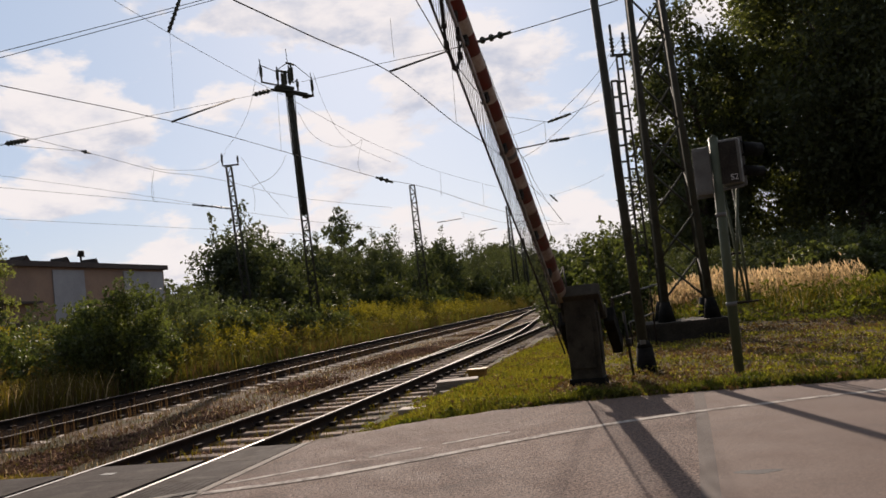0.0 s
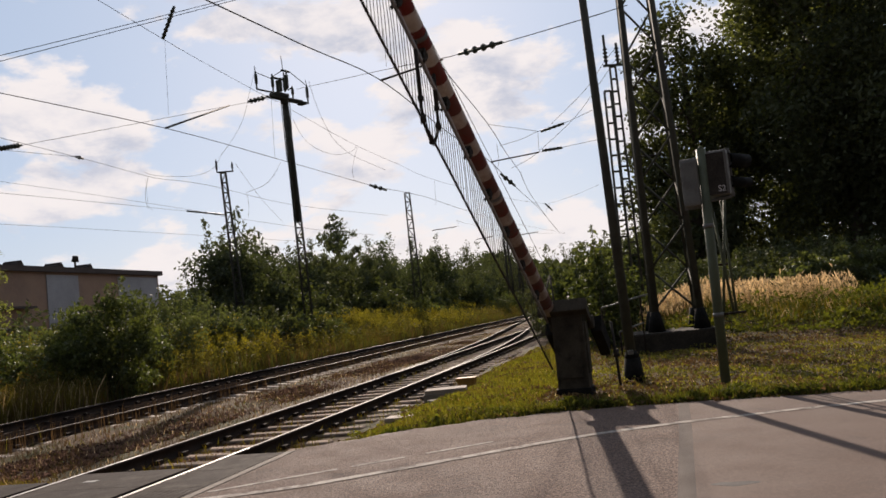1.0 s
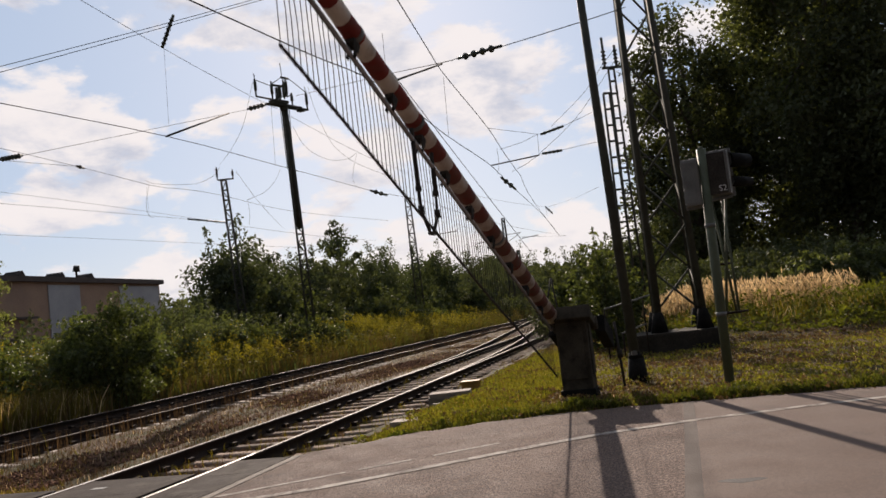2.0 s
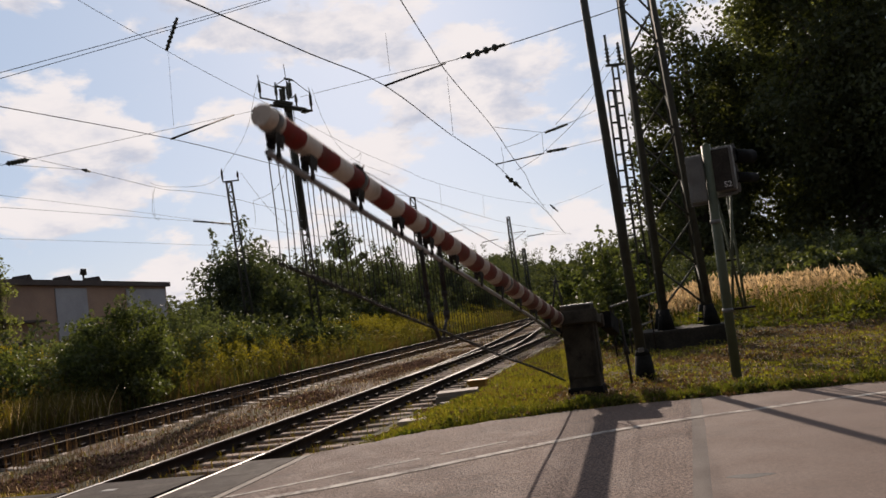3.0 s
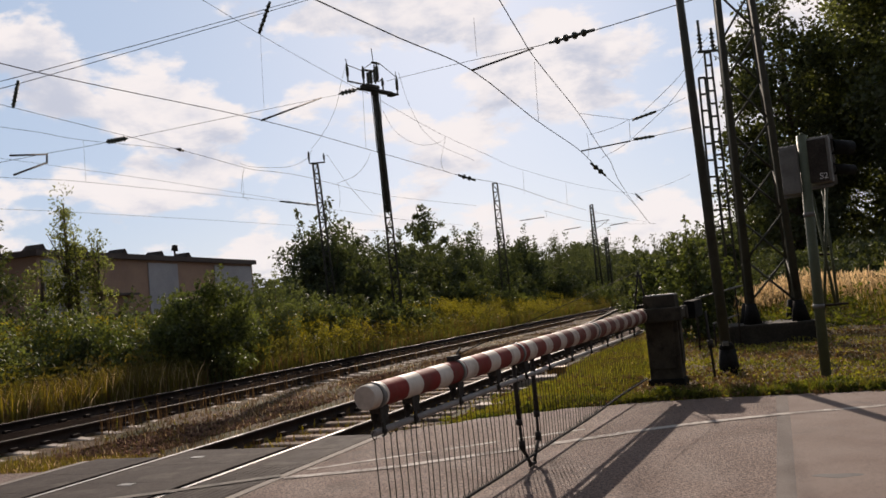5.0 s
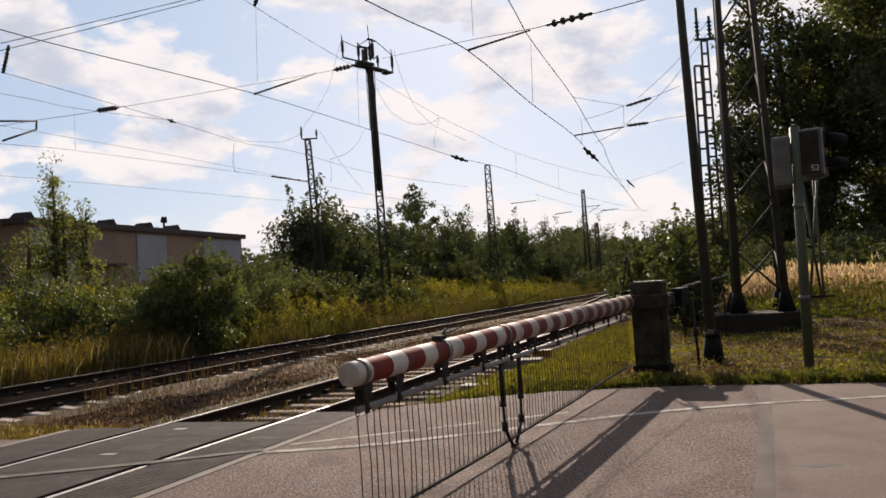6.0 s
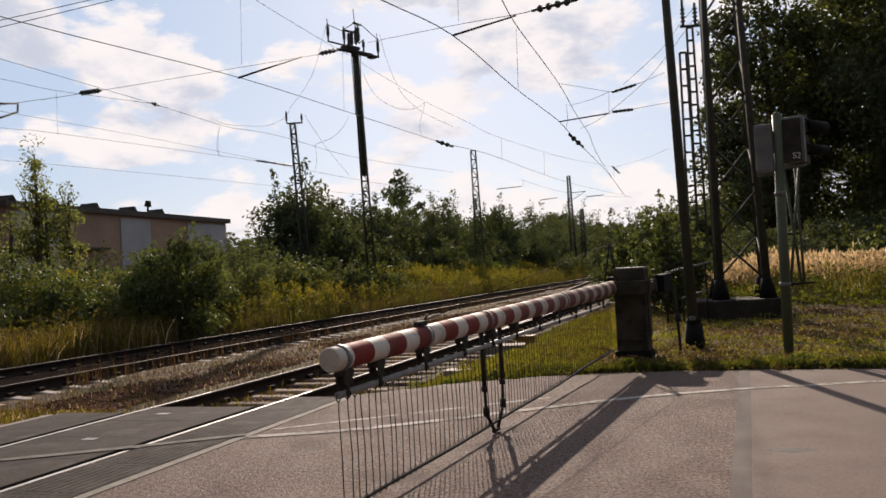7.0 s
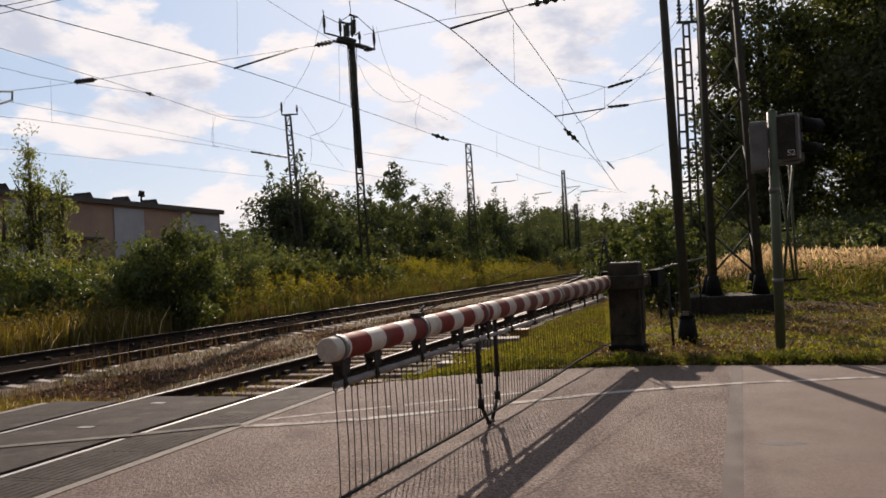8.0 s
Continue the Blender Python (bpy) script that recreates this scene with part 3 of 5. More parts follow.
# ---- plants ----
def leaves(name, C, size, mat, parent=None, label="", rng=None, aspect=0.55, up=0.0, long_axis=None):
    """Leaves as bent diamonds of two triangles at the points C."""
    rng = rng or np.random.default_rng(3)
    n = len(C)
    sz = rng.uniform(size[0], size[1], n)[:, None]
    a = rng.normal(size=(n, 3))
    if long_axis is not None:
        a = a * 0.5 + long_axis
    a[:, 2] += up
    a /= np.linalg.norm(a, axis=1)[:, None]
    b = np.cross(a, rng.normal(size=(n, 3)))
    b /= np.linalg.norm(b, axis=1)[:, None] + 1e-9
    c = np.cross(a, b)
    V = np.stack([C - a * sz * 0.5, C + b * sz * aspect * 0.5 + c * sz * 0.08, C + a * sz * 0.5, C - b * sz * aspect * 0.5 + c * sz * 0.08], 1).reshape(-1, 3)
    k = 4 * np.arange(n)[:, None]
    Fq = np.concatenate([k + np.array([[0, 1, 2]]), k + np.array([[0, 2, 3]])], 1).reshape(-1, 3)
    return raw(name, V, Fq, mat, parent, label)


def crown_points(rng, n, centre, radii, clumps, fill=0.35, droop=0.0):
    """Leaf places: many clumps over an ellipsoid, uneven outline, gaps between them."""
    d = rng.normal(size=(clumps, 3))
    d /= np.linalg.norm(d, axis=1)[:, None]
    r = rng.uniform(0.45, 1.0, clumps) ** 0.6
    cc = d * r[:, None] * np.array(radii) * rng.uniform(0.8, 1.12, clumps)[:, None]
    rad = rng.uniform(0.16, 0.32, clumps) * float(np.mean(radii))
    k = rng.integers(0, clumps, n)
    q = rng.normal(size=(n, 3))
    q /= np.linalg.norm(q, axis=1)[:, None]
    q *= (rng.random(n) ** fill)[:, None] * rad[k][:, None]
    q[:, 2] *= 0.75
    P = cc[k] + q + np.array(centre)
    P[:, 2] -= droop * rng.random(n)
    return P


def trunk_bm(base, top, r, limbs, rng):
    bm = bmesh.new()
    base, top = Vector(base), Vector(top)
    mid = base.lerp(top, 0.5) + Vector((rng.uniform(-0.1, 0.1), rng.uniform(-0.1, 0.1), 0)) * (top - base).length * 0.1
    add_tube(bm, base - Vector((0, 0, 0.3)), mid, r, r * 0.7, n=8)
    add_tube(bm, mid, top, r * 0.7, r * 0.2, n=8)
    for tgt in limbs:
        a = base.lerp(top, rng.uniform(0.3, 0.85))
        b = Vector(tgt)
        m_ = a.lerp(b, 0.5) + Vector((0, 0, 0.1 * (b - a).length))
        add_tube(bm, a, m_, r * 0.35, r * 0.22, n=5)
        add_tube(bm, m_, b, r * 0.22, r * 0.06, n=5)
    return bm


def tree(name, x, y, height, radii, n, leaf, mat, label, category="tree", seed=1, clumps=60, low=0.15, group="", trunk=None, lean=(0, 0), fill=0.35, aspect=0.55):
    rng = np.random.default_rng(seed)
    z0 = float(ground_z(x, y))
    ob = thing(name, Matrix.Translation((x, y, z0)), label, category, group)
    cz = height - radii[2]
    C = crown_points(rng, n, (lean[0], lean[1], cz), radii, clumps, fill)
    C = C[C[:, 2] > low * height]
    limbs = [C[rng.integers(0, len(C))] for _ in range(10)]
    part("trunk", trunk_bm((0, 0, 0), (lean[0], lean[1], height * 0.9), trunk or height * 0.018, limbs, rng), M["bark"], ob, "brown tapered trunk with limbs")
    leaves("crown", C, leaf, mat, ob, rng=rng, aspect=aspect)
    return ob


def leader_points(rng, n, h, r, leaders, low=0.04):
    """Leaf places along many upright leaders that spread from one foot: feathery tips, gaps between them."""
    d = np.sqrt(rng.random(leaders)) * r
    a = rng.uniform(0, 6.28, leaders)
    H = h * (1.0 - 0.42 * (d / r) ** 2) * rng.uniform(0.66, 1.02, leaders)
    H[0], d[0] = h, d[0] * 0.3
    bend = rng.normal(size=(leaders, 2)) * 0.06 * h
    k = rng.choice(leaders, n, p=H / H.sum())
    t = low + (1 - low) * rng.random(n) ** 0.85
    w = (0.42 * r + 0.03 * h) * np.clip(1.06 - t, 0.03, 1) ** 0.6 * rng.uniform(0.55, 1.0, leaders)[k]
    out = d[k] * (0.35 + 0.65 * t ** 0.8)
    q = rng.normal(size=(n, 3)) * w[:, None] * 0.55
    twig = 0.5 + 0.5 * np.sin(t * rng.uniform(14, 30, leaders)[k] + k)  # leaves sit in tiers of twigs
    q[:, :2] *= (0.55 + 0.75 * twig)[:, None]
    x = np.cos(a[k]) * out + bend[k, 0] * t * t + q[:, 0]
    y = np.sin(a[k]) * out + bend[k, 1] * t * t + q[:, 1]
    tips = np.stack([np.cos(a) * d + bend[:, 0], np.sin(a) * d + bend[:, 1], H], 1)
    return np.stack([x, y, np.maximum(0.03, t * H[k] + 0.45 * q[:, 2])], 1), tips


def bush(name, x, y, h, r, n, leaf, mat, label, seed=1, group="", clumps=26, category="bush", aspect=0.5):
    rng = np.random.default_rng(seed)
    z0 = float(ground_z(x, y))
    ob = thing(name, Matrix.Translation((x, y, z0)), label, category, group)
    C, tips = leader_points(rng, int(n * 0.6), h * 1.06, r * 1.05, clumps)
    D = crown_points(rng, int(n * 0.55), (0, 0, h * 0.46), (r * 1.05, r * 1.05, h * 0.46), clumps + 20)
    C = np.concatenate([C, D[D[:, 2] > 0.03]])
    stems = bmesh.new()
    for q in tips[:9]:
        mid = Vector((q[0] * 0.6, q[1] * 0.6, q[2] * 0.5))
        add_tube(stems, (q[0] * 0.3, q[1] * 0.3, -0.2), mid, 0.011 * h / 3 + 0.01, 0.006 * h / 3 + 0.006, n=5)
        add_tube(stems, mid, q, 0.006 * h / 3 + 0.006, 0.004, n=5)
    part("branchwork", stems, M["bark"], ob, "thin brown branches")
    leaves("foliage", C, leaf, mat, ob, rng=rng, aspect=aspect)
    return ob


def blades(name, region, n, height, width, mats, label, category, lean=0.35, seed=5, weights=None, kind="stuff", patch=0.0):
    """Grass blades: narrow bent strips, one mesh."""
    rng = np.random.default_rng(seed)
    x, y, z = region(rng, n)
    n = len(x)
    h = rng.uniform(height[0], height[1], n)
    w = rng.uniform(width[0], width[1], n) * 0.5
    a = rng.uniform(0, 6.28, n)
    bx, by = np.cos(a) * w, np.sin(a) * w
    ln = rng.uniform(0.0, lean, n) * h
    b = rng.uniform(0, 6.28, n)
    lx, ly = np.cos(b) * ln, np.sin(b) * ln
    V = np.stack([
        np.stack([x - bx, y - by, z - 0.02], 1), np.stack([x + bx, y + by, z - 0.02], 1),
        np.stack([x + bx * 0.8 + lx * 0.35, y + by * 0.8 + ly * 0.35, z + h * 0.55], 1), np.stack([x - bx * 0.8 + lx * 0.35, y - by * 0.8 + ly * 0.35, z + h * 0.55], 1),
        np.stack([x + lx, y + ly, z + h * 0.97], 1)], 1).reshape(-1, 3)
    k = 5 * np.arange(n)[:, None]
    Fq = np.concatenate([k + np.array([[0, 1, 2]]), k + np.array([[0, 2, 3]]), k + np.array([[3, 2, 4]])], 1).reshape(-1, 3)
    pick = rng.choice(len(mats), n, p=weights)
    if patch:
        pick = np.where(lumps(x, y, patch) + 0.5 * lumps(y, x, patch * 2.7) + rng.normal(size=n) * 0.6 > 0.8, 1, pick)
    ids = np.repeat(pick, 3)
    ob = raw(name, V, Fq, mats, None, "", ids)
    return tagged(ob, label, category, kind=kind)


# ---- the barrier ----
BEAM_AZ = radians(21.6)
DX, DY = -math.sin(BEAM_AZ), -math.cos(BEAM_AZ)
PIV = Vector((2.345 - 0.35 * DX, 12.75 - 0.35 * DY, 1.06))
BARRIER = Matrix(((DX, -DY, 0, PIV.x), (DY, DX, 0, PIV.y), (0, 0, 1, PIV.z), (0, 0, 0, 1)))  # local x along the closed boom towards its tip
BOOM_LEN = 8.70
ROD_DROP, HANG = 0.215, 0.67
ANGLES = [(0.0, 39.06), (0.5, 35.66), (1.0, 30.36), (1.5, 25.46), (2.1, 20.06), (2.8, 13.36), (3.0, 11.26), (3.2, 9.06), (3.4, 6.96), (3.6, 5.06), (3.8, 3.36), (4.0, 1.86), (4.2, 0.56), (4.4, -0.44), (4.6, -0.79), (4.9, -0.64), (8.0, -0.64)]
MOVING = {}


def boom_r(x):
    return 0.112 - 0.038 * x / BOOM_LEN


def build_barrier():
    base = thing("barrier", BARRIER, "barrier with red and white banded boom and hanging wire skirt", "barrier")
    gz = float(ground_z(PIV.x, PIV.y)) - PIV.z
    # machine post
    bm = bmesh.new()
    add_box(bm, (0.24, 0.26, (gz + 0.07 + 0.20) / 2 - 0.05), (0.36, 0.46, 0.27 - gz + 0.1), bevel=0.02)
    add_box(bm, (0.43, 0.26, -0.40), (0.03, 0.34, 0.75), bevel=0.008)
    add_box(bm, (0.24, 0.50, -0.35), (0.22, 0.03, 0.75), bevel=0.008)
    part("post", bm, M["cabinet"], base, "grey-green painted steel machine post")
    bm = bmesh.new()
    add_box(bm, (0.24, 0.26, 0.265), (0.345, 0.445, 0.05), bevel=0.015)
    part("cap", bm, M["galv"], base, "pale worn metal cap")
    bm = bmesh.new()
    add_box(bm, (0.24, 0.26, gz + 0.02), (0.42, 0.52, 0.22), bevel=0.03)
    part("footing", bm, M["black_base"], base, "black tarred footing")
    # boom
    bm = bmesh.new()
    n = 20
    xs, x = [BOOM_LEN], BOOM_LEN - 0.16
    while x > 0.75:
        xs += [x, x - 0.265]
        x -= 0.475
    xs = sorted(xs + [0.45])
    bands = len(xs) - 1
    rings = []
    for x in xs:
        r = boom_r(x)
        rings.append([bm.verts.new((x, r * math.cos(2 * math.pi * j / n), r * math.sin(2 * math.pi * j / n))) for j in range(n)])
    for i in range(bands):
        for j in range(n):
            f = bm.faces.new((rings[i][j], rings[i][(j + 1) % n], rings[i + 1][(j + 1) % n], rings[i + 1][j]))
            f.material_index = (bands - 1 - i) % 2
            f.smooth = True
    tipc = [bm.verts.new((BOOM_LEN + 0.012, 0.93 * boom_r(BOOM_LEN) * math.cos(2 * math.pi * j / n), 0.93 * boom_r(BOOM_LEN) * math.sin(2 * math.pi * j / n))) for j in range(n)]
    for j in range(n):
        bm.faces.new((rings[-1][j], rings[-1][(j + 1) % n], tipc[(j + 1) % n], tipc[j])).material_index = 0
    bm.faces.new(tipc).material_index = 0
    bm.faces.new(rings[0][::-1]).material_index = 0
    bmesh.ops.recalc_face_normals(bm, faces=bm.faces[:])
    boom = part("boom", bm, [M["white"], M["red"]], base, "tapered tube with red and white bands")
    MOVING["boom"] = boom
    for x in (6.05, 7.38, 3.4, 8.60):
        bm = bmesh.new()
        add_tube(bm, (x - 0.025, 0, 0), (x + 0.025, 0, 0), boom_r(x) + 0.006, n=18)
        part("clamp_ring", bm, M["galv"], boom, "grey clamp ring")
    # hub, side arms and counterweights
    bm = bmesh.new()
    for sy in (-1, 1):
        add_box(bm, (-0.05, 0.26 + sy * 0.285, 0), (1.05, 0.05, 0.13), bevel=0.012)
        add_tube(bm, (0, 0.26 + sy * 0.24, 0), (0, 0.26 + sy * 0.33, 0), 0.10, n=14)
    add_box(bm, (0.50, 0.22, 0), (0.15, 0.72, 0.20), bevel=0.02)
    part("side_arm", bm, M["cabinet"], boom, "dark steel side arms and hub")
    for sy in (-1, 1):
        bm = bmesh.new()
        add_box(bm, (-0.52, 0.26 + sy * 0.35, 0.02), (0.85, 0.16, 0.26), bevel=0.02)
        part("counterweight", bm, M["black_base"], boom, "dark cast counterweight")
    # stay: forked strut over the hub and a cable to the outer bracket
    bm = bmesh.new()
    for sy in (-1, 1):
        add_tube(bm, (0.42, sy * 0.1, 0.05), (0.36, 0, 0.66), 0.014, n=6)
    add_tube(bm, (0.36, -0.05, 0.60), (0.36, 0.05, 0.60), 0.012, n=6)
    part("stay_strut", bm, M["dark_steel"], boom)
    bm = bmesh.new()
    add_tube(bm, (0.36, 0, 0.66), (7.36, 0, 0.11), 0.0036, n=5)
    add_tube(bm, (0.36, 0, 0.66), (-0.5, 0, 0.02), 0.0055, n=5)
    part("stay_cable", bm, M["wire"], boom, "thin steel stay cable")
    bm = bmesh.new()
    add_box(bm, (7.38, 0, boom_r(7.38) + 0.018), (0.13, 0.06, 0.035), bevel=0.008)
    add_tube(bm, (7.33, 0, boom_r(7.3) + 0.03), (7.25, 0, boom_r(7.3) + 0.075), 0.009, n=6)
    part("stay_bracket", bm, M["dark_steel"], boom)
    # lower rod on brackets
    bm = bmesh.new()
    add_tube(bm, (0.5, 0, -ROD_DROP), (BOOM_LEN - 0.06, 0, -ROD_DROP), 0.021, n=10)
    part("rod", bm, M["rod_grey"], boom, "grey steel tube under the boom")
    for x in (8.55, 8.12, 7.38, 6.6, 5.9, 5.2, 4.4, 3.6, 2.8, 2.0, 1.2):
        bm = bmesh.new()
        for sy in (-1, 1):
            add_box(bm, (x, sy * 0.03, -boom_r(x) - 0.03), (0.09, 0.012, 0.11), bevel=0.003)
            add_box(bm, (x + 0.012, sy * 0.03, -ROD_DROP + 0.035), (0.03, 0.012, 0.12), bevel=0.003)
        add_box(bm, (x, 0, -boom_r(x) - 0.015), (0.11, 0.075, 0.035), bevel=0.004)
        add_tube(bm, (x + 0.012, -0.045, -ROD_DROP), (x + 0.012, 0.045, -ROD_DROP), 0.013, n=8)
        part("bracket", bm, M["dark_steel"], boom)
    # hangers with eyes, on pins, and the bottom bar
    MOVING["hangers"] = []
    proto = None
    rnd = random.Random(8)
    for v in range(3):
        bm = bmesh.new()
        bend = (0.0, 0.012, -0.01)[v]
        pts = [Vector((0, 0, -0.03)), Vector((0.004, 0, -0.10)), Vector((bend, 0.004, -0.36)), Vector((-0.004, 0, -HANG + 0.06)), Vector((0, 0, -HANG + 0.02))]
        path_tube(bm, pts, 0.0036, 5)
        for zc, rr in ((-0.012, 0.026), (-HANG, 0.022)):
            ring = [Vector((rr * math.sin(a), 0, zc + rr * math.cos(a))) for a in np.linspace(0, 2 * math.pi, 11)]
            path_tube(bm, ring, 0.0038, 4)
        me = bpy.data.meshes.new("hanger")
        bm.to_mesh(me)
        bm.free()
        me.materials.append(M["dark_steel"])
        proto = (proto or []) + [me]
    x = 0.62
    while x < BOOM_LEN - 0.05:
        h = new("hanger", rnd.choice(proto))
        h.parent = boom
        MOVING["hangers"].append((h, x + rnd.uniform(-0.012, 0.012), rnd.uniform(-1.0, 1.0)))
        x += 0.092
    bm = bmesh.new()
    pts = [Vector((x_, 0, 0.008 * math.sin(x_ * 0.9 + 0.5) - 0.006 * math.sin(x_ * 2.1))) for x_ in np.linspace(0.5, BOOM_LEN - 0.06, 26)]
    path_tube(bm, pts, 0.0125, 7)
    bar = part("bottom_bar", bm, M["dark_steel"], boom, "dark bottom bar of the wire skirt")
    MOVING["bar"] = bar
    # folding support
    bm = bmesh.new()
    for sx in (-1, 1):
        add_tube(bm, (sx * 0.25, 0, 0.05), (sx * 0.24, 0, -0.50), 0.022, n=8)
        add_tube(bm, (sx * 0.24, 0, -0.50), (sx * 0.225, 0, -0.70), 0.014, n=8)
        add_tube(bm, (sx * 0.24, 0, -0.48), (sx * 0.24, 0, -0.53), 0.030, n=8)
        add_tube(bm, (sx * 0.225, 0, -0.66), (sx * 0.225, 0, -0.74), 0.030, n=8)
        add_tube(bm, (sx * 0.225, 0, -0.72), (sx * 0.04, 0, -0.90), 0.016, n=8)
    add_tube(bm, (-0.07, 0, -0.90), (0.07, 0, -0.90), 0.018, n=8)
    sup = part("support_leg", bm, M["dark_steel"], boom, "folding support with V-shaped foot")
    MOVING["support"] = sup


# ---- posts, masts and signal ----
def build_pole():
    x, y = 3.855, 14.0
    ob = thing("steel_pole", Matrix.Translation((x, y, float(ground_z(x, y)))), "tall slightly leaning dark grey-green steel pole", "pole")
    bm = bmesh.new()
    add_tube(bm, (0.0, 0, -0.2), (-0.19, 0, 8.6), 0.086, 0.058, n=18)
    part("shaft", bm, M["mast_green"], ob)
    bm = bmesh.new()
    add_tube(bm, (0.0, 0, -0.1), (0.0, 0, 0.40), 0.18, 0.13, n=14)
    add_tube(bm, (0.0, 0, 0.40), (-0.01, 0, 0.50), 0.13, 0.09, n=14)
    part("boot", bm, M["black_base"], ob, "black tarred boot")
    bm = bmesh.new()
    add_box(bm, (-0.06, -0.16, 0.5), (0.09, 0.05, 0.07), bevel=0.01)
    part("plate", bm, M["galv"], ob, "small pale plate")


def lattice_mast(name, base, top, w0, w1, depth, rung, mat, label, group="", flange=0.05, solid_from=None):
    """Two channel flanges with battens between them."""
    gz = float(ground_z(base[0], base[1]))
    ob = thing(name, Matrix.Translation((base[0], base[1], gz)), label, "mast", group)
    t = Vector((top[0] - base[0], top[1] - base[1], top[2] - gz))
    for s in (-1, 1):
        bm = bmesh.new()
        a = Vector((s * w0 / 2, 0, -0.2))
        b = t + Vector((s * w1 / 2, 0, 0))
        for dy in (-depth / 2, depth / 2):
            add_tube(bm, a + Vector((0, dy, 0)), b + Vector((0, dy, 0)), flange * 0.95, flange * 0.75, n=4)
        part("flange", bm, mat, ob)
    n = int(t.z / rung)
    for i in range(1, n + 1):
        f = i / n
        c = t * f
        w = w0 + (w1 - w0) * f
        bm = bmesh.new()
        add_box(bm, c, (w, depth, 0.06))
        part("batten", bm, mat, ob)
        if top[1] > 30:
            w_ = w0 + (w1 - w0) * (i - 1) / n
            bm = bmesh.new()
            side = 1 if i % 2 else -1
            add_tube(bm, t * ((i - 1) / n) + Vector((-side * w_ / 2, 0, 0)), c + Vector((side * w / 2, 0, 0)), flange * 0.5, n=4)
            part("diagonal", bm, mat, ob)
    if solid_from is not None:
        bm = bmesh.new()
        a = t * solid_from
        wa = w0 + (w1 - w0) * solid_from
        add_tube(bm, a, t, wa * 0.33, w1 * 0.42, n=4)
        part("web", bm, mat, ob)
    return ob, t


def build_masts():
    gm = "catenary masts"
    mat = M["mast_green"]
    ob, t = lattice_mast("catenary_mast", (-4.01, 43.0), (-4.28, 43.0, 12.73), 0.40, 0.24, 0.2, 0.5, mat, "tall dark steel catenary mast with isolating switches on its top", gm, 0.05, 0.52)
    turn = Matrix.Rotation(radians(52), 3, "Z")  # the switch platform stands across the tracks
    bm = bmesh.new()
    for q in (-0.16, 0.16):
        add_box(bm, t + turn @ Vector((0.0, q, 0.0)), (2.2, 0.08, 0.10), rot=turn)
    add_box(bm, t + turn @ Vector((-0.35, 0, 0.14)), (0.9, 0.5, 0.14), rot=turn)
    add_box(bm, t + Vector((0, 0, -0.16)), (0.34, 0.34, 0.2))
    add_box(bm, t + turn @ Vector((1.25, 0, -0.06)), (0.3, 0.42, 0.12), rot=turn)
    part("cross_arm", bm, mat, ob, "dark steel switch platform")
    for x, q, z0, z1 in ((-1.85, 0, 0.2, 1.1), (-0.75, 0, 0.2, 1.15), (-0.42, -0.2, 0.2, 0.95), (-0.2, 0.2, 0.2, 0.95), (0.05, -0.2, 0.45, 1.45), (0.3, 0.2, 0.45, 1.45), (0.62, 0, 0.05, 0.75), (1.7, 0, 0.0, 1.0)):
        bm = bmesh.new()
        p0 = t + turn @ Vector((x, q, z0))
        add_tube(bm, p0, p0 + Vector((0, 0, z1 - z0)), 0.045, n=6)
        if abs(x) < 0.6:
            for k in range(8):
                add_tube(bm, p0 + Vector((0, 0, 0.1 + k * 0.085)), p0 + Vector((0, 0, 0.15 + k * 0.085)), 0.095, n=8)
        else:
            add_tube(bm, p0 + Vector((0, 0, 0.3)), p0 + Vector((0, 0, z1 - z0 - 0.15)), 0.075, n=8)
        part("insulator", bm, M["porcelain"], ob)
    for a, b, r in (((-1.85, 0, 0.22), (-0.7, 0, 0.22), 0.045), ((-0.75, 0, 0.98), (-0.05, 0, 0.98), 0.06), ((-0.05, 0, 1.47), (0.5, 0, 1.47), 0.06), ((0.1, 0, 0.02), (1.75, 0, 0.02), 0.045), ((-1.85, 0, 1.05), (-0.75, 0, 0.9), 0.02), ((-0.75, 0, 1.0), (0.05, 0, 1.5), 0.02), ((0.5, 0, 1.5), (1.7, 0, 0.95), 0.02), ((0.05, 0, 1.45), (0.0, 0, 2.2), 0.02), ((-1.85, 0, 1.05), (-1.9, 0, 1.35), 0.02), ((1.7, 0, 0.95), (1.65, 0, 1.25), 0.02), ((0.62, 0, 0.7), (0.3, 0, 0.5), 0.03)):
        bm = bmesh.new()
        add_tube(bm, t + turn @ Vector(a), t + turn @ Vector(b), r, n=5)
        part("switch_rod", bm, M["dark_steel"], ob)
    for x in (-0.3, 0.35):
        bm = bmesh.new()
        add_tube(bm, t + turn @ Vector((x, 0, -0.05)), t + Vector((x * 0.5, 0, -3.2)), 0.02, n=5)
        part("drive_rod", bm, M["dark_steel"], ob)
    ob, t = lattice_mast("catenary_mast", (-7.69, 46.0), (-8.16, 46.0, 9.82), 0.40, 0.26, 0.22, 0.53, mat, "slim dark lattice catenary mast among the bushes", gm)
    bm = bmesh.new()
    add_box(bm, t + Vector((0.12, 0, 0.05)), (0.85, 0.08, 0.07))
    for x, h in ((-0.32, 0.75), (0.5, 0.55)):
        add_tube(bm, t + Vector((x, 0, 0.05)), t + Vector((x, 0, h)), 0.03, n=6)
        add_tube(bm, t + Vector((x, 0, 0.2)), t + Vector((x, 0, h - 0.1)), 0.055, n=8)
    part("cross_arm", bm, M["dark_steel"], ob)
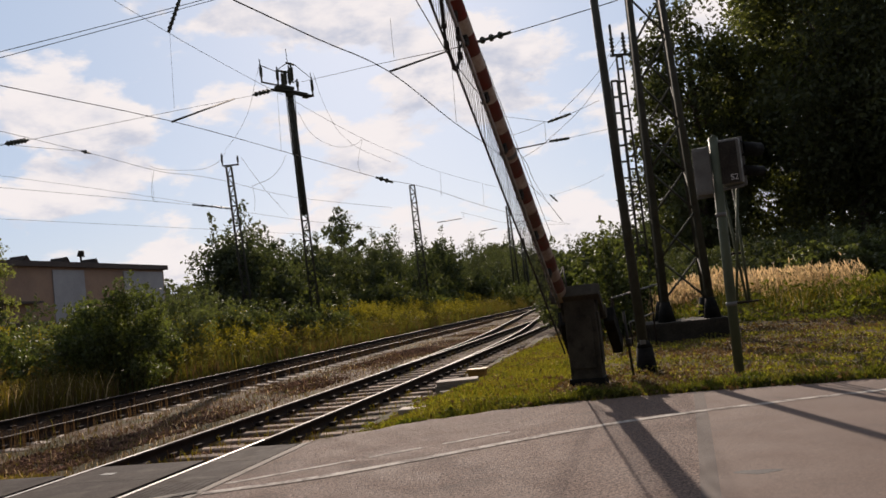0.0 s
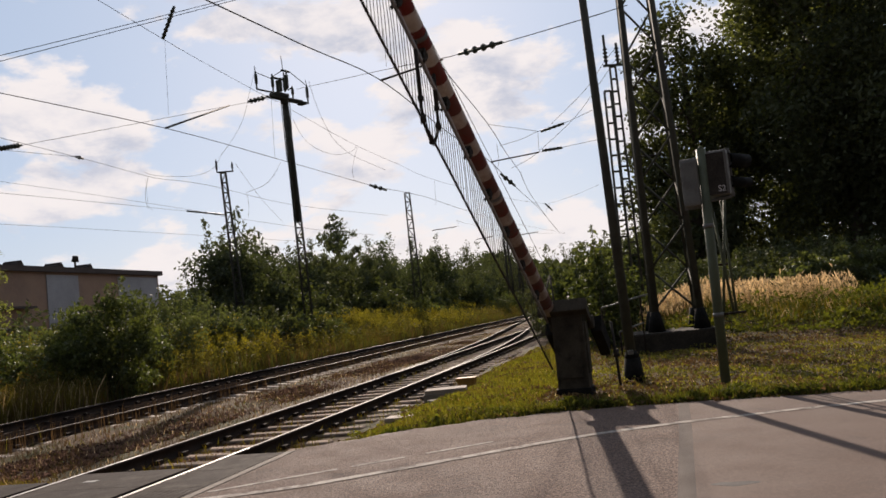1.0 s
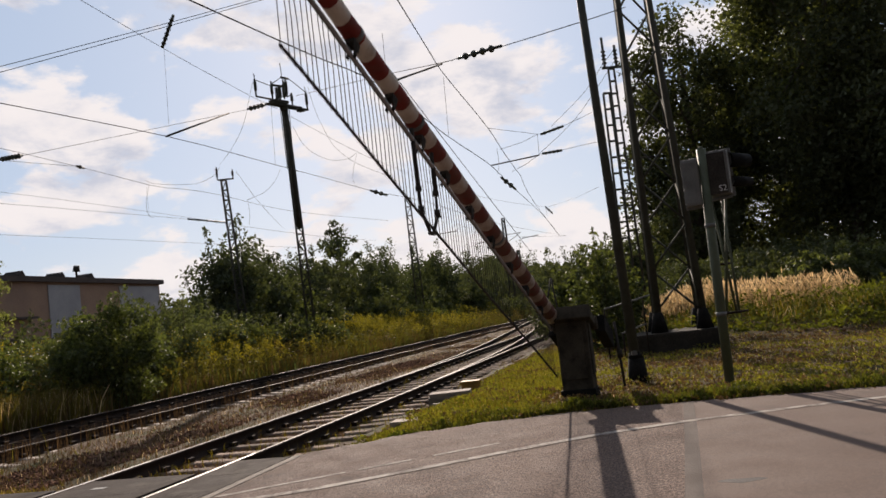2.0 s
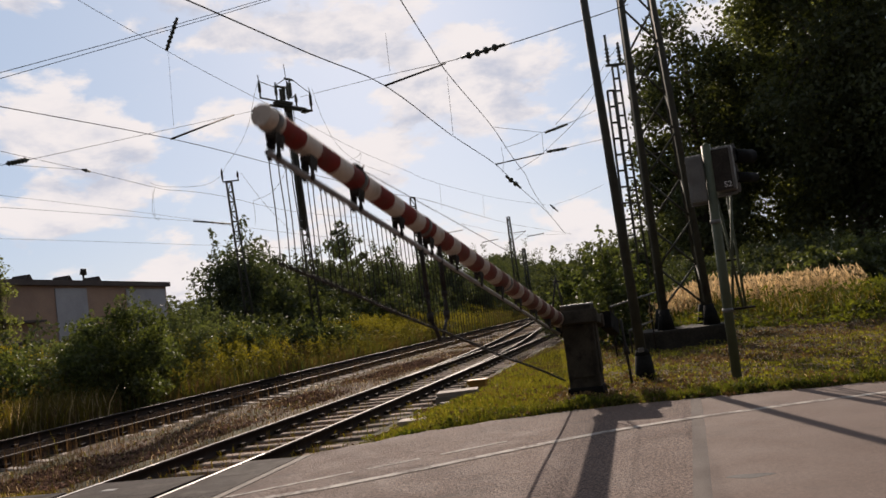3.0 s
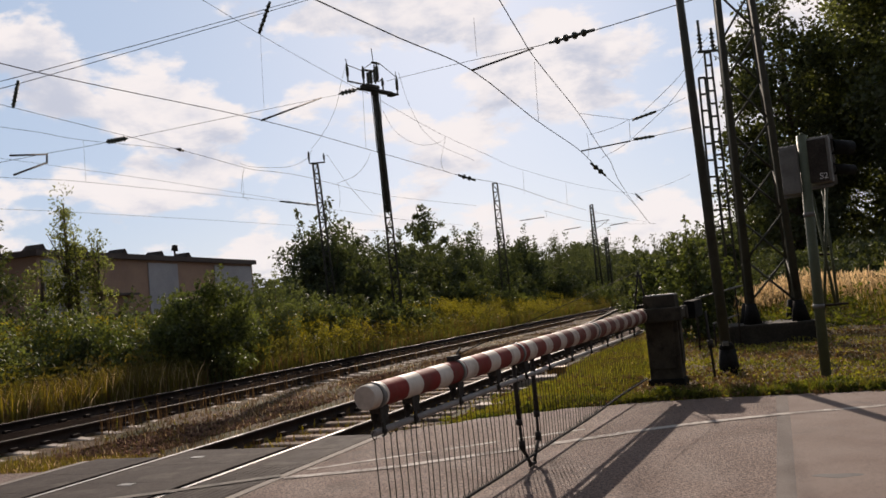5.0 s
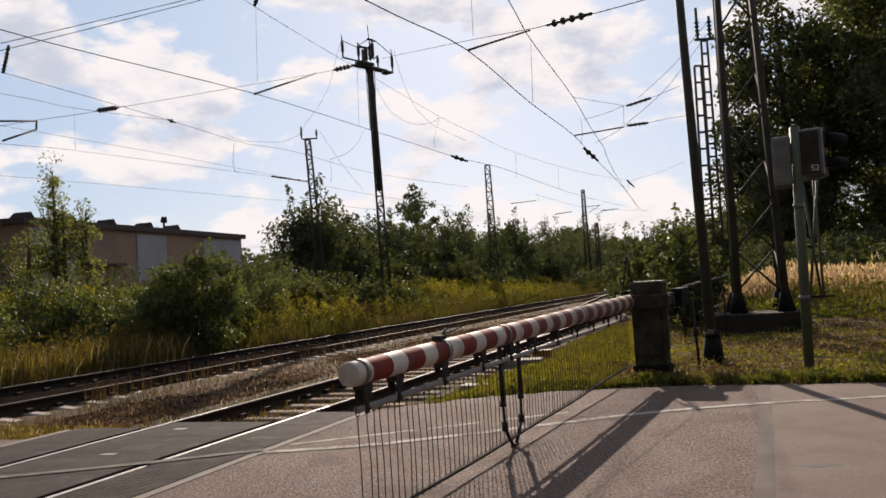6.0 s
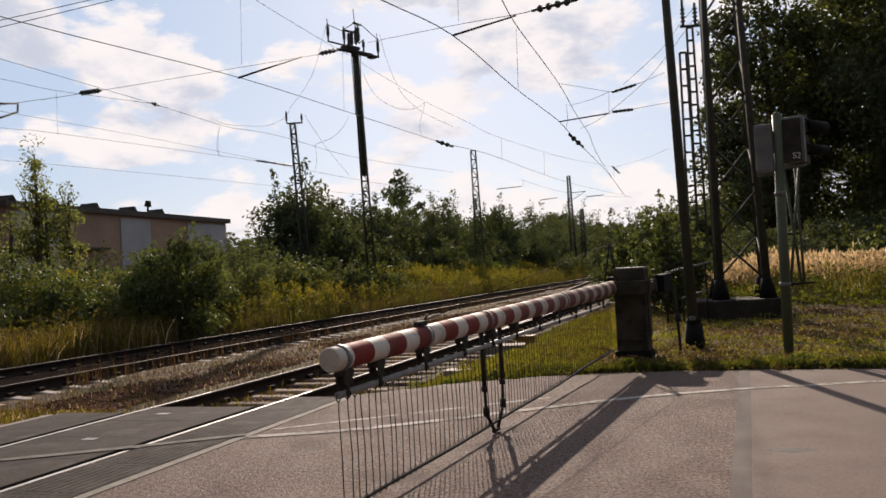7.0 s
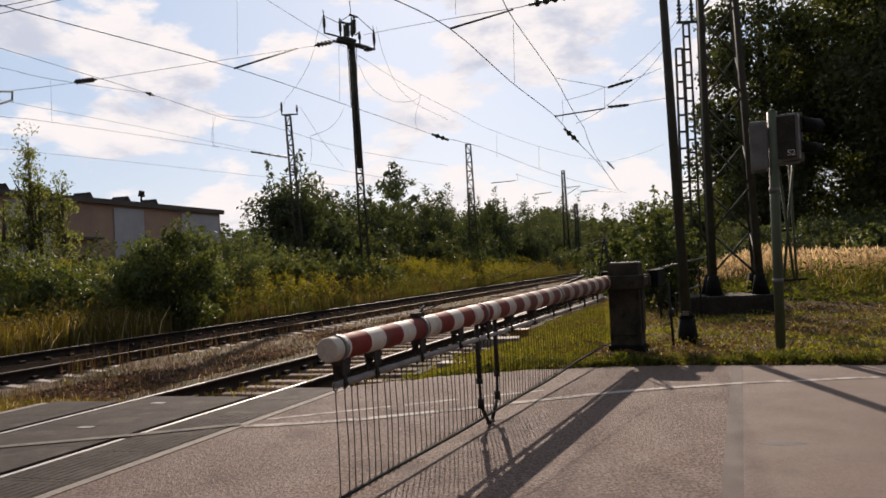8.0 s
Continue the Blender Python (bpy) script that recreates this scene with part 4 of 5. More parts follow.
    lattice_mast("catenary_mast", (2.30, 68.75), (2.16, 68.75, 11.0), 0.68, 0.38, 0.36, 0.68, mat, "dark lattice catenary mast standing among trees", gm, 0.07)
    ob, t = lattice_mast("catenary_mast", (14.15, 100.0), (14.04, 100.0, 11.76), 0.68, 0.28, 0.36, 0.75, mat, "distant dark lattice catenary mast with a side arm", gm, 0.09)
    bm = bmesh.new()
    add_tube(bm, t + Vector((0, 0, -2.0)), t + Vector((1.9, 0, -1.9)), 0.04, n=5)
    add_tube(bm, t + Vector((0, 0, -3.0)), t + Vector((1.9, 0, -1.9)), 0.03, n=5)
    part("side_arm", bm, M["dark_steel"], ob)
    for bx, by, tx, tz, w in ((17.2, 112.0, 17.2, 8.6, 0.5), (24.5, 150.0, 24.4, 9.0, 0.6)):
        lattice_mast("catenary_mast", (bx, by), (tx, by, tz), w, 0.3, 0.3, 0.8, mat, "distant dark lattice catenary mast", gm, 0.12)
    lattice_mast("catenary_mast", (7.60, 27.0), (7.62, 27.0, 7.9), 0.32, 0.20, 0.07, 0.5, mat, "dark ladder-like catenary mast beside a second one", gm, 0.036)
    ob, t = lattice_mast("catenary_mast", (8.17, 28.0), (8.17, 28.0, 8.95), 0.32, 0.19, 0.07, 0.42, mat, "dark ladder-like catenary mast with insulators on its top", gm, 0.036)
    bm = bmesh.new()
    add_box(bm, t + Vector((0.1, 0, 0.05)), (0.8, 0.1, 0.07))
    for x, h in ((-0.2, 1.1), (0.2, 0.8), (0.45, 0.85)):
        add_tube(bm, t + Vector((x, 0, 0.05)), t + Vector((x, 0, h)), 0.045, n=8)
        for k in range(4):
            add_tube(bm, t + Vector((x, 0, 0.2 + k * 0.13)), t + Vector((x, 0, 0.24 + k * 0.13)), 0.08, n=8)
    part("cross_arm", bm, M["porcelain"], ob)
    bm = bmesh.new()
    add_tube(bm, t + Vector((0.1, 0, -3.1)), t + Vector((1.3, 0, -3.1)), 0.03, n=5)
    part("side_arm", bm, M["dark_steel"], ob)


def build_tower():
    bx, by = 6.35, 19.6
    gz = float(ground_z(bx, by))
    z0 = 0.5
    H = 11.0
    ob = thing("lattice_tower", Matrix.Translation((bx, by, z0)), "dark green four-legged lattice steel tower on a concrete plinth", "tower")
    rot = Matrix.Rotation(radians(-12), 3, "Z")

    def leg(sx, sy, z):
        f = z / H
        w = 0.50 * (1 - f) + 0.29 * f
        return rot @ Vector((sx * w + 0.16 - 0.14 * f, sy * (w * 0.9), 0)) + Vector((0, 0, z))

    for sx in (-1, 1):
        for sy in (-1, 1):
            bm = bmesh.new()
            add_tube(bm, leg(sx, sy, 0), leg(sx, sy, H), 0.098 if sy < 0 else 0.055, 0.07 if sy < 0 else 0.045, n=4)
            part("leg", bm, M["mast_green"], ob)
            bm = bmesh.new()
            add_tube(bm, leg(sx, sy, -0.05), leg(sx, sy, 0.42), 0.21, 0.11, n=8)
            part("boot", bm, M["black_base"], ob, "black tarred boot")
    zs = [0.35 + 1.02 * i for i in range(11)]
    faces = (((-1, -1), (1, -1)), ((1, -1), (1, 1)), ((1, 1), (-1, 1)), ((-1, 1), (-1, -1)))
    for i, (za, zb) in enumerate(zip(zs, zs[1:])):
        for fi, (p, q) in enumerate(faces):
            bm = bmesh.new()
            if (i + fi) % 2:
                add_tube(bm, leg(*p, za), leg(*q, zb), 0.026, n=4)
                if i == 0:
                    add_tube(bm, leg(*q, za), leg(*p, zb), 0.026, n=4)
            else:
                add_tube(bm, leg(*q, za), leg(*p, zb), 0.026, n=4)
            part("brace", bm, M["mast_green"], ob)
    pl = thing("plinth", Matrix.Translation((bx, by, gz)), "weathered dark concrete plinth under the lattice tower", "plinth")
    bm = bmesh.new()
    add_box(bm, (0.04, 0, 0), (1.86, 1.6, 2 * (z0 - gz) - 0.06), rot=rot, bevel=0.05)
    part("block", bm, M["concrete"], pl)


def text_mesh(body, size):
    cu = bpy.data.curves.new("text", "FONT")
    cu.body, cu.size, cu.extrude, cu.align_x, cu.align_y = body, size, 0.002, "CENTER", "CENTER"
    o = bpy.data.objects.new("text", cu)
    scene.collection.objects.link(o)
    me = bpy.data.meshes.new_from_object(o.evaluated_get(bpy.context.evaluated_depsgraph_get()))
    bpy.data.objects.remove(o)
    return me


def build_signal():
    x, y = 4.72, 12.35
    gz = float(ground_z(x, y))
    ob = thing("crossing_signal", Matrix.Translation((x, y, gz)), "green crossing signal post with two grey lamp housings seen from behind", "signal")
    bm = bmesh.new()
    add_tube(bm, (0, 0, -0.2), (0.05, 0, 3.42 - gz), 0.070, n=18)
    add_tube(bm, (0.05, 0, 3.42 - gz), (0.05, 0, 3.46 - gz), 0.06, 0.02, n=12)
    part("post", bm, M["pole_green"], ob, "green painted steel post")
    for z in (1.0, 2.3):
        bm = bmesh.new()
        add_tube(bm, (0.013 * z, 0, z), (0.013 * z, 0, z + 0.06), 0.078, n=18)
        part("clamp", bm, M["galv"], ob)
    # signal boxes
    for nm, c, size, rz in (("left", (-0.13, 0.06, 2.94 - gz), (0.25, 0.20, 0.70), -30), ("right", (0.27, -0.02, 3.04 - gz), (0.30, 0.20, 0.66), -30)):
        bm = bmesh.new()
        add_box(bm, (0, 0, 0), size, bevel=0.05)
        if nm == "right":
            dr = bmesh.new()
            add_box(dr, (-0.02, -size[1] / 2 - 0.006, -0.01), (size[0] * 0.84, 0.03, size[2] * 0.92), bevel=0.012)
        add_box(bm, (0, size[1] / 2 + 0.012, 0), (size[0] + 0.05, 0.025, size[2] + 0.06), bevel=0.01)
        box = part("housing", bm, M["signal_box"], ob, "grey lamp housing", pose(*c, 0, 0, rz))
        if nm == "right":
            part("housing_door", dr, M["dark_steel"], box, "dark grey door")
        bm = bmesh.new()
        if nm == "right":
            for dz, r in ((0.18, 0.11), (-0.14, 0.08)):
                add_tube(bm, (0.0, size[1] / 2 + 0.02, dz), (0.0, size[1] / 2 + 0.40, dz - 0.02), r, r * 0.92, n=16, caps=False)
            vis = part("visor", bm, M["black"], box, "black tube visor")
            so = vis.modifiers.new("thick", "SOLIDIFY")
            so.thickness = 0.008
            vis.matrix_basis = pose(0.06, -0.02, 0, 0, 0, -38)
            lab = new("lettering", text_mesh("S2", 0.12))
            lab.data.materials.append(M["letter"])
            lab.parent = box
            lab.matrix_basis = pose(0.04, -size[1] / 2 - 0.0235, -0.24, 90, 0, 0)
        else:
            bm.free()
    for a, b in (((-0.16, 0, 2.62 - gz), (0.42, 0.0, 2.68 - gz)), ((0.1, 0, 3.3 - gz), (0.3, 0.0, 3.32 - gz))):
        bm = bmesh.new()
        add_tube(bm, a, b, 0.02, n=8)
        part("crossbar", bm, M["galv"], ob)
    for a, b in (((0.30, 0.12, 1.0), (0.12, 0.05, 2.72)), ((0.14, 0.12, 1.02), (0.34, 0.05, 2.72)), ((0.36, 0.18, 1.04), (0.30, 0.1, 2.7))):
        bm = bmesh.new()
        add_tube(bm, a, b, 0.02, n=8)
        part("strut", bm, M["pole_green"], ob)
    for z, l in ((1.03, 0.48), (1.75, 0.3)):
        bm = bmesh.new()
        add_tube(bm, (0.0, 0.05, z), (l, 0.14, z), 0.018, n=8)
        part("strut_arm", bm, M["rail_side"], ob, "rusty steel arm")


def build_small():
    # hand rail behind the barrier
    gz = float(ground_z(5.0, 18.5))
    ob = thing("handrail", Matrix.Translation((0, 0, 0)), "old grey pipe handrail standing in the grass", "railing")
    for a, b in (((4.61, 18.8, 1.14), (5.67, 18.8, 1.34)), ((4.95, 18.8, 0.57), (5.52, 18.8, 0.73))):
        bm = bmesh.new()
        add_tube(bm, a, b, 0.02, n=8)
        part("rail", bm, M["galv"], ob)
    for px, z in ((4.62, 1.15), (4.97, 0.58), (5.5, 1.31)):
        bm = bmesh.new()
        add_tube(bm, (px, 18.8, gz - 0.4), (px, 18.8, z), 0.018, n=8)
        part("post", bm, M["rail_side"], ob)
    ob = thing("marker_post", Matrix.Translation((3.42, 13.2, float(ground_z(3.42, 13.2)))), "thin rusty steel marker post with a knob", "post")
    bm = bmesh.new()
    add_tube(bm, (0, 0, -0.2), (-0.05, 0, 1.05), 0.022, n=8)
    add_tube(bm, (-0.02, 0, 0.5), (-0.025, 0, 0.62), 0.045, n=8)
    part("rod", bm, M["dark_steel"], ob)
    for nm, x, y, sz, rz, mat, lab in (
        ("concrete_slab", 0.02, 13.1, (0.42, 0.34, 0.13), 16, M["sleeper"], "pale concrete cable trough lid lying in the grass"),
        ("concrete_slab", 0.84, 15.2, (0.74, 0.5, 0.19), 8, M["kerb"], "grey concrete cable trough block beside the track"),
        ("concrete_slab", 0.64, 14.7, (0.26, 0.2, 0.12), -20, M["kerb"], "small broken grey concrete block beside the track"),
        ("junction_box", 1.38, 17.2, (0.34, 0.26, 0.26), 18, M["yellow_box"], "yellow-orange metal cable box in the grass"),
        ("concrete_slab", 0.12, 15.6, (0.34, 0.2, 0.07), 40, M["kerb"], "flat grey concrete piece beside the track"),
    ):
        z = float(ground_z(x, y))
        o = thing(nm, Matrix.Translation((x, y, z)) @ Matrix.Rotation(-radians(rz), 4, "Z"), lab, nm.replace("_", " "))
        bm = bmesh.new()
        add_box(bm, (0, 0, sz[2] / 2 - 0.02), sz, bevel=0.018)
        part("body", bm, mat, o)
        if nm == "junction_box":
            bm = bmesh.new()
            add_box(bm, (0, 0, sz[2] + 0.0), (sz[0] + 0.05, sz[1] + 0.05, 0.04), bevel=0.01)
            part("lid", bm, mat, o)
        elif sz[2] > 0.15:
            bm = bmesh.new()
            add_box(bm, (0.01, 0, sz[2] + 0.01), (sz[0] * 0.96, sz[1] * 0.9, 0.06), bevel=0.012)
            part("lid", bm, M["sleeper"], o)


def wire(name, pts, r):
    bm = bmesh.new()
    path_tube(bm, [Vector(p) for p in smooth_pts(pts, 4)] if len(pts) > 2 else [Vector(p) for p in pts], r, 5)
    part_ob = part(name, bm, M["wire"])
    tagged(part_ob, "thin dark overhead wire" if name == "overhead_wire" else "thin dark vertical dropper wire", "wire", name.replace("_", " ") + "s")


def rod_with(name, a, b, r, label, discs=0, disc_r=0.09, mat="dark_steel"):
    a, b = Vector(a), Vector(b)
    bm = bmesh.new()
    add_tube(bm, a, b, r, n=7)
    for k in range(discs):
        c = a.lerp(b, (k + 1) / (discs + 1))
        d = (b - a).normalized() * 0.03
        add_tube(bm, c - d, c + d, disc_r, disc_r * 0.7, n=10)
    ob = part(name, bm, M[mat])
    tagged(ob, label, "insulator" if discs else "arm", "catenary fittings")


def build_wires():
    wire("overhead_wire", [(-8.70, 10.50, 6.09), (-7.31, 14.58, 6.17), (-5.02, 21.16, 6.53), (-3.01, 27.17, 6.66), (-0.08, 36.00, 6.82)], 0.0095)
    wire("overhead_wire", [(-0.08, 36.00, 6.82), (2.20, 43.07, 7.18), (5.51, 53.76, 7.38), (10.95, 71.06, 7.91), (23.38, 110.00, 9.63)], 0.0110)
    wire("overhead_wire", [(-15.39, 22.00, 8.96), (-13.45, 26.70, 8.76), (-11.05, 32.59, 8.46), (-9.41, 36.68, 8.20), (-8.63, 38.51, 8.26), (-7.58, 41.00, 8.26), (-4.81, 47.79, 8.02), (0.39, 60.00, 8.35)], 0.0090)
    wire("overhead_wire", [(-17.10, 30.00, 9.47), (-16.10, 31.91, 9.48), (-15.21, 33.63, 9.43), (-12.88, 38.00, 9.63)], 0.0090)
    wire("overhead_wire", [(-18.32, 26.00, 6.82), (-14.67, 29.00, 7.98), (-12.59, 30.50, 8.56), (-6.68, 40.00, 11.83), (-4.43, 43.00, 12.88)], 0.0090)
    wire("overhead_wire", [(-22.30, 35.00, 10.01), (-19.74, 38.99, 9.79), (-19.08, 40.01, 9.73), (-15.10, 46.23, 9.34), (-9.54, 55.00, 8.65)], 0.0080)
    wire("overhead_wire", [(-22.98, 36.00, 9.18), (-20.46, 40.35, 9.33), (-19.16, 42.59, 9.38), (-12.19, 54.80, 9.21), (-10.43, 57.93, 9.06), (-5.50, 66.72, 8.61), (-0.80, 75.00, 8.46)], 0.0100)
    wire("overhead_wire", [(-33.27, 52.00, 10.55), (-29.21, 57.43, 10.51), (-21.88, 67.28, 10.21), (-8.74, 85.00, 9.55)], 0.0110)
    wire("dropper_wire", [(-7.60, 33.00, 13.28), (-7.70, 33.00, 9.87)], 0.0050)
    wire("dropper_wire", [(-3.39, 29.60, 9.20), (-3.44, 29.60, 7.16)], 0.0050)
    wire("dropper_wire", [(-17.22, 38.00, 10.47), (-17.23, 38.00, 8.53)], 0.0050)
    wire("dropper_wire", [(-12.20, 46.00, 9.91), (-12.19, 46.00, 8.29)], 0.0050)
    wire("dropper_wire", [(1.85, 20.50, 7.14), (1.81, 20.50, 5.70)], 0.0050)
    wire("dropper_wire", [(0.48, 20.00, 8.20), (0.47, 20.00, 7.27)], 0.0050)
    wire("overhead_wire", [(-8.28, 46.00, 10.60), (-8.42, 45.00, 9.97), (-8.87, 43.50, 9.38), (-9.40, 42.00, 9.10), (-10.13, 40.00, 8.88), (-10.38, 39.00, 8.91)], 0.0080)
    wire("overhead_wire", [(-5.57, 43.00, 14.47), (-5.98, 43.50, 13.62), (-6.54, 44.30, 12.39), (-7.30, 45.00, 11.41), (-8.27, 46.00, 10.69)], 0.0080)
    wire("overhead_wire", [(-3.95, 43.00, 11.65), (-3.60, 43.30, 10.84), (-3.09, 43.70, 10.31), (-2.26, 44.00, 9.92), (-1.40, 44.40, 10.00), (-0.96, 45.00, 10.39)], 0.0080)
    wire("overhead_wire", [(-3.00, 43.00, 13.55), (-2.75, 43.80, 12.35), (-2.23, 44.50, 11.02), (-1.65, 45.00, 10.34), (-1.00, 45.50, 9.89), (0.44, 47.00, 9.37)], 0.0080)
    wire("overhead_wire", [(-0.96, 45.00, 10.33), (-1.23, 43.00, 8.93), (-1.09, 40.00, 7.87), (-0.73, 36.00, 7.07)], 0.0070)
    wire("overhead_wire", [(-4.78, 43.00, 9.55), (-4.32, 36.50, 7.86), (-4.89, 37.00, 7.49), (-5.79, 38.00, 7.41)], 0.0080)
    wire("overhead_wire", [(-11.00, 42.00, 9.25), (-11.20, 42.00, 8.48), (-11.18, 42.00, 7.86), (-10.91, 42.00, 7.63)], 0.0070)
    wire("overhead_wire", [(-6.40, 42.00, 8.04), (-6.35, 42.00, 7.37), (-6.43, 42.00, 6.82)], 0.0070)
    wire("overhead_wire", [(-7.47, 46.00, 10.25), (-6.27, 45.00, 8.30), (-5.97, 52.00, 7.64)], 0.0080)
    wire("overhead_wire", [(-3.62, 43.00, 13.18), (0.46, 29.00, 9.76), (1.85, 20.50, 7.50), (2.15, 19.50, 7.27), (3.01, 18.00, 7.00), (4.29, 16.00, 6.72), (6.15, 19.30, 8.04)], 0.0100)
    wire("overhead_wire", [(-2.41, 11.00, 5.98), (-0.97, 14.42, 6.10), (0.28, 17.41, 6.23), (1.86, 21.90, 6.02), (3.49, 26.35, 5.88), (4.50, 29.50, 5.66)], 0.0110)
    wire("overhead_wire", [(4.50, 29.50, 5.66), (8.87, 47.25, 6.28), (15.44, 75.00, 7.05)], 0.0110)
    wire("overhead_wire", [(0.45, 13.50, 6.91), (1.26, 16.82, 6.74), (1.73, 18.70, 6.67), (3.24, 23.98, 6.55), (4.27, 27.97, 6.40), (5.36, 32.00, 6.28)], 0.0100)
    wire("overhead_wire", [(5.36, 32.00, 6.28), (7.51, 41.98, 6.46), (15.21, 75.00, 7.32)], 0.0100)
    wire("overhead_wire", [(3.56, 26.00, 6.94), (5.23, 27.00, 6.80)], 0.0070)
    wire("overhead_wire", [(4.25, 29.00, 6.81), (4.94, 28.50, 6.88), (5.42, 28.00, 6.99), (6.06, 27.50, 7.04), (7.05, 27.00, 7.32)], 0.0070)
    wire("overhead_wire", [(3.66, 27.00, 5.95), (5.37, 27.00, 6.14), (7.08, 27.00, 6.35), (7.56, 27.00, 6.36)], 0.0070)
    wire("overhead_wire", [(8.01, 27.00, 9.25), (7.59, 27.00, 8.82), (6.91, 27.00, 8.01), (5.69, 27.00, 7.00)], 0.0070)
    wire("overhead_wire", [(7.99, 27.00, 8.89), (7.27, 27.00, 8.03), (6.50, 27.00, 7.17), (5.38, 27.00, 6.29), (5.00, 28.00, 6.09), (4.74, 30.00, 6.16)], 0.0070)
    wire("overhead_wire", [(4.01, 28.00, 6.68), (4.02, 28.00, 6.14), (3.93, 28.00, 5.83)], 0.0060)
    wire("overhead_wire", [(5.32, 27.50, 6.90), (5.29, 27.50, 6.26)], 0.0060)
    wire("overhead_wire", [(-16.45, 23.99, 8.64), (-13.61, 24.99, 9.44), (-10.14, 26.99, 10.83), (-6.23, 28.99, 12.33), (-2.94, 30.49, 13.57)], 0.0120)
    wire("overhead_wire", [(-16.47, 23.99, 8.42), (-13.63, 24.99, 9.22), (-9.19, 27.49, 11.05), (-4.57, 29.99, 12.95), (-1.27, 30.99, 14.02)], 0.0120)
    wire("overhead_wire", [(-9.45, 26.00, 12.97), (-7.24, 33.99, 12.69), (-5.20, 41.07, 12.59), (-4.62, 43.00, 12.61)], 0.0100)
    wire("overhead_wire", [(-4.01, 43.00, 12.17), (-1.19, 48.85, 11.30), (1.27, 53.67, 10.81), (3.61, 58.26, 10.36), (9.39, 68.89, 10.06), (15.59, 80.00, 10.28)], 0.0090)
    wire("overhead_wire", [(15.59, 80.00, 10.28), (15.58, 68.24, 9.49), (15.52, 60.00, 9.13)], 0.0090)
    wire("overhead_wire", [(5.13, 60.00, 7.53), (10.56, 71.86, 7.29), (19.13, 90.00, 8.14)], 0.0080)
    wire("dropper_wire", [(3.13, 48.00, 8.69), (3.08, 48.00, 7.32)], 0.0060)
    wire("dropper_wire", [(6.82, 60.00, 9.38), (6.77, 60.00, 7.75)], 0.0060)
    wire("dropper_wire", [(5.25, 60.00, 7.60), (5.26, 60.00, 7.04)], 0.0060)
    wire("dropper_wire", [(13.51, 70.00, 9.23), (13.51, 70.00, 8.49)], 0.0060)
    rod_with("section_insulator", (-0.35, 35.40, 6.84), (0.30, 36.60, 6.75), 0.050, "dark section insulator in the overhead wire", 2, 0.10, "porcelain")
    rod_with("section_insulator", (-11.09, 50.00, 8.53), (-9.54, 53.00, 8.52), 0.050, "dark section insulator in the overhead wire", 3, 0.08, "porcelain")
    rod_with("section_insulator", (4.13, 28.60, 5.77), (4.88, 30.60, 5.60), 0.040, "dark section insulator in the overhead wire", 2, 0.09, "porcelain")
    rod_with("section_insulator", (-12.79, 37.50, 9.55), (-12.66, 38.00, 9.54), 0.050, "dark section insulator in the overhead wire", 1, 0.09, "porcelain")
    rod_with("section_insulator", (15.00, 78.00, 10.12), (15.78, 79.00, 9.57), 0.070, "dark section insulator in the overhead wire", 1, 0.12, "porcelain")
    rod_with("registration_arm", (4.08, 72.00, 8.10), (6.46, 76.00, 8.60), 0.040, "dark side arm holding the distant contact wire", 0, 0.06, "porcelain")
    rod_with("registration_arm", (15.19, 95.00, 8.79), (17.62, 98.00, 9.18), 0.050, "dark side arm holding the distant contact wire", 0, 0.06, "porcelain")
    rod_with("registration_arm", (10.50, 98.00, 8.99), (12.57, 100.00, 9.31), 0.050, "dark side arm holding the distant contact wire", 0, 0.06, "porcelain")
    rod_with("registration_arm", (-6.77, 28.5, 8.29), (-6.49, 39.67, 11.77), 0.035, "dark tubular registration arm on the overhead wires")
    rod_with("insulator", (-5.9, 41.54, 12.36), (-5.12, 42.48, 12.75), 0.05, "dark ribbed rod insulator", 4, 0.13, "porcelain")
    rod_with("insulator", (-12.78, 30.02, 8.43), (-12.27, 30.68, 8.65), 0.045, "greenish ribbed rod insulator", 6, 0.10, "porcelain")
    rod_with("registration_arm", (0.27, 16.6, 6.01), (1.84, 20.4, 7.44), 0.022, "dark tubular registration arm on the overhead wires")
    rod_with("insulator", (2.15, 19.5, 7.27), (2.95, 18.1, 7.03), 0.035, "dark ribbed rod insulator", 4, 0.085, "porcelain")
    rod_with("registration_arm", (3.62, 27.0, 5.95), (5.19, 27.0, 6.12), 0.022, "dark tubular registration arm on the overhead wires")
    rod_with("insulator", (5.3, 27.0, 6.16), (5.95, 27.0, 6.2), 0.04, "dark ribbed rod insulator", 4, 0.06, "porcelain")
    rod_with("insulator", (5.4, 27.4, 6.86), (6.18, 27.4, 7.06), 0.04, "dark ribbed rod insulator", 4, 0.06, "porcelain")
    rod_with("insulator", (-6.28, 27.0, 10.76), (-5.84, 27.0, 11.78), 0.05, "dark ribbed rod insulator", 6, 0.08, "porcelain")
    rod_with("insulator", (-14.5, 27.0, 9.14), (-14.27, 27.0, 10.03), 0.05, "dark ribbed rod insulator", 6, 0.08, "porcelain")
    rod_with("registration_arm", (-12.97, 24.0, 6.34), (-12.99, 26.0, 7.03), 0.03, "dark tubular registration arm on the overhead wires")
    rod_with("registration_arm", (-12.97, 26.0, 7.29), (-13.05, 24.0, 6.91), 0.03, "dark tubular registration arm on the overhead wires")
    rod_with("registration_arm", (-12.99, 26.0, 7.0), (-12.97, 26.0, 7.32), 0.03, "short dark tube joining two registration arms")


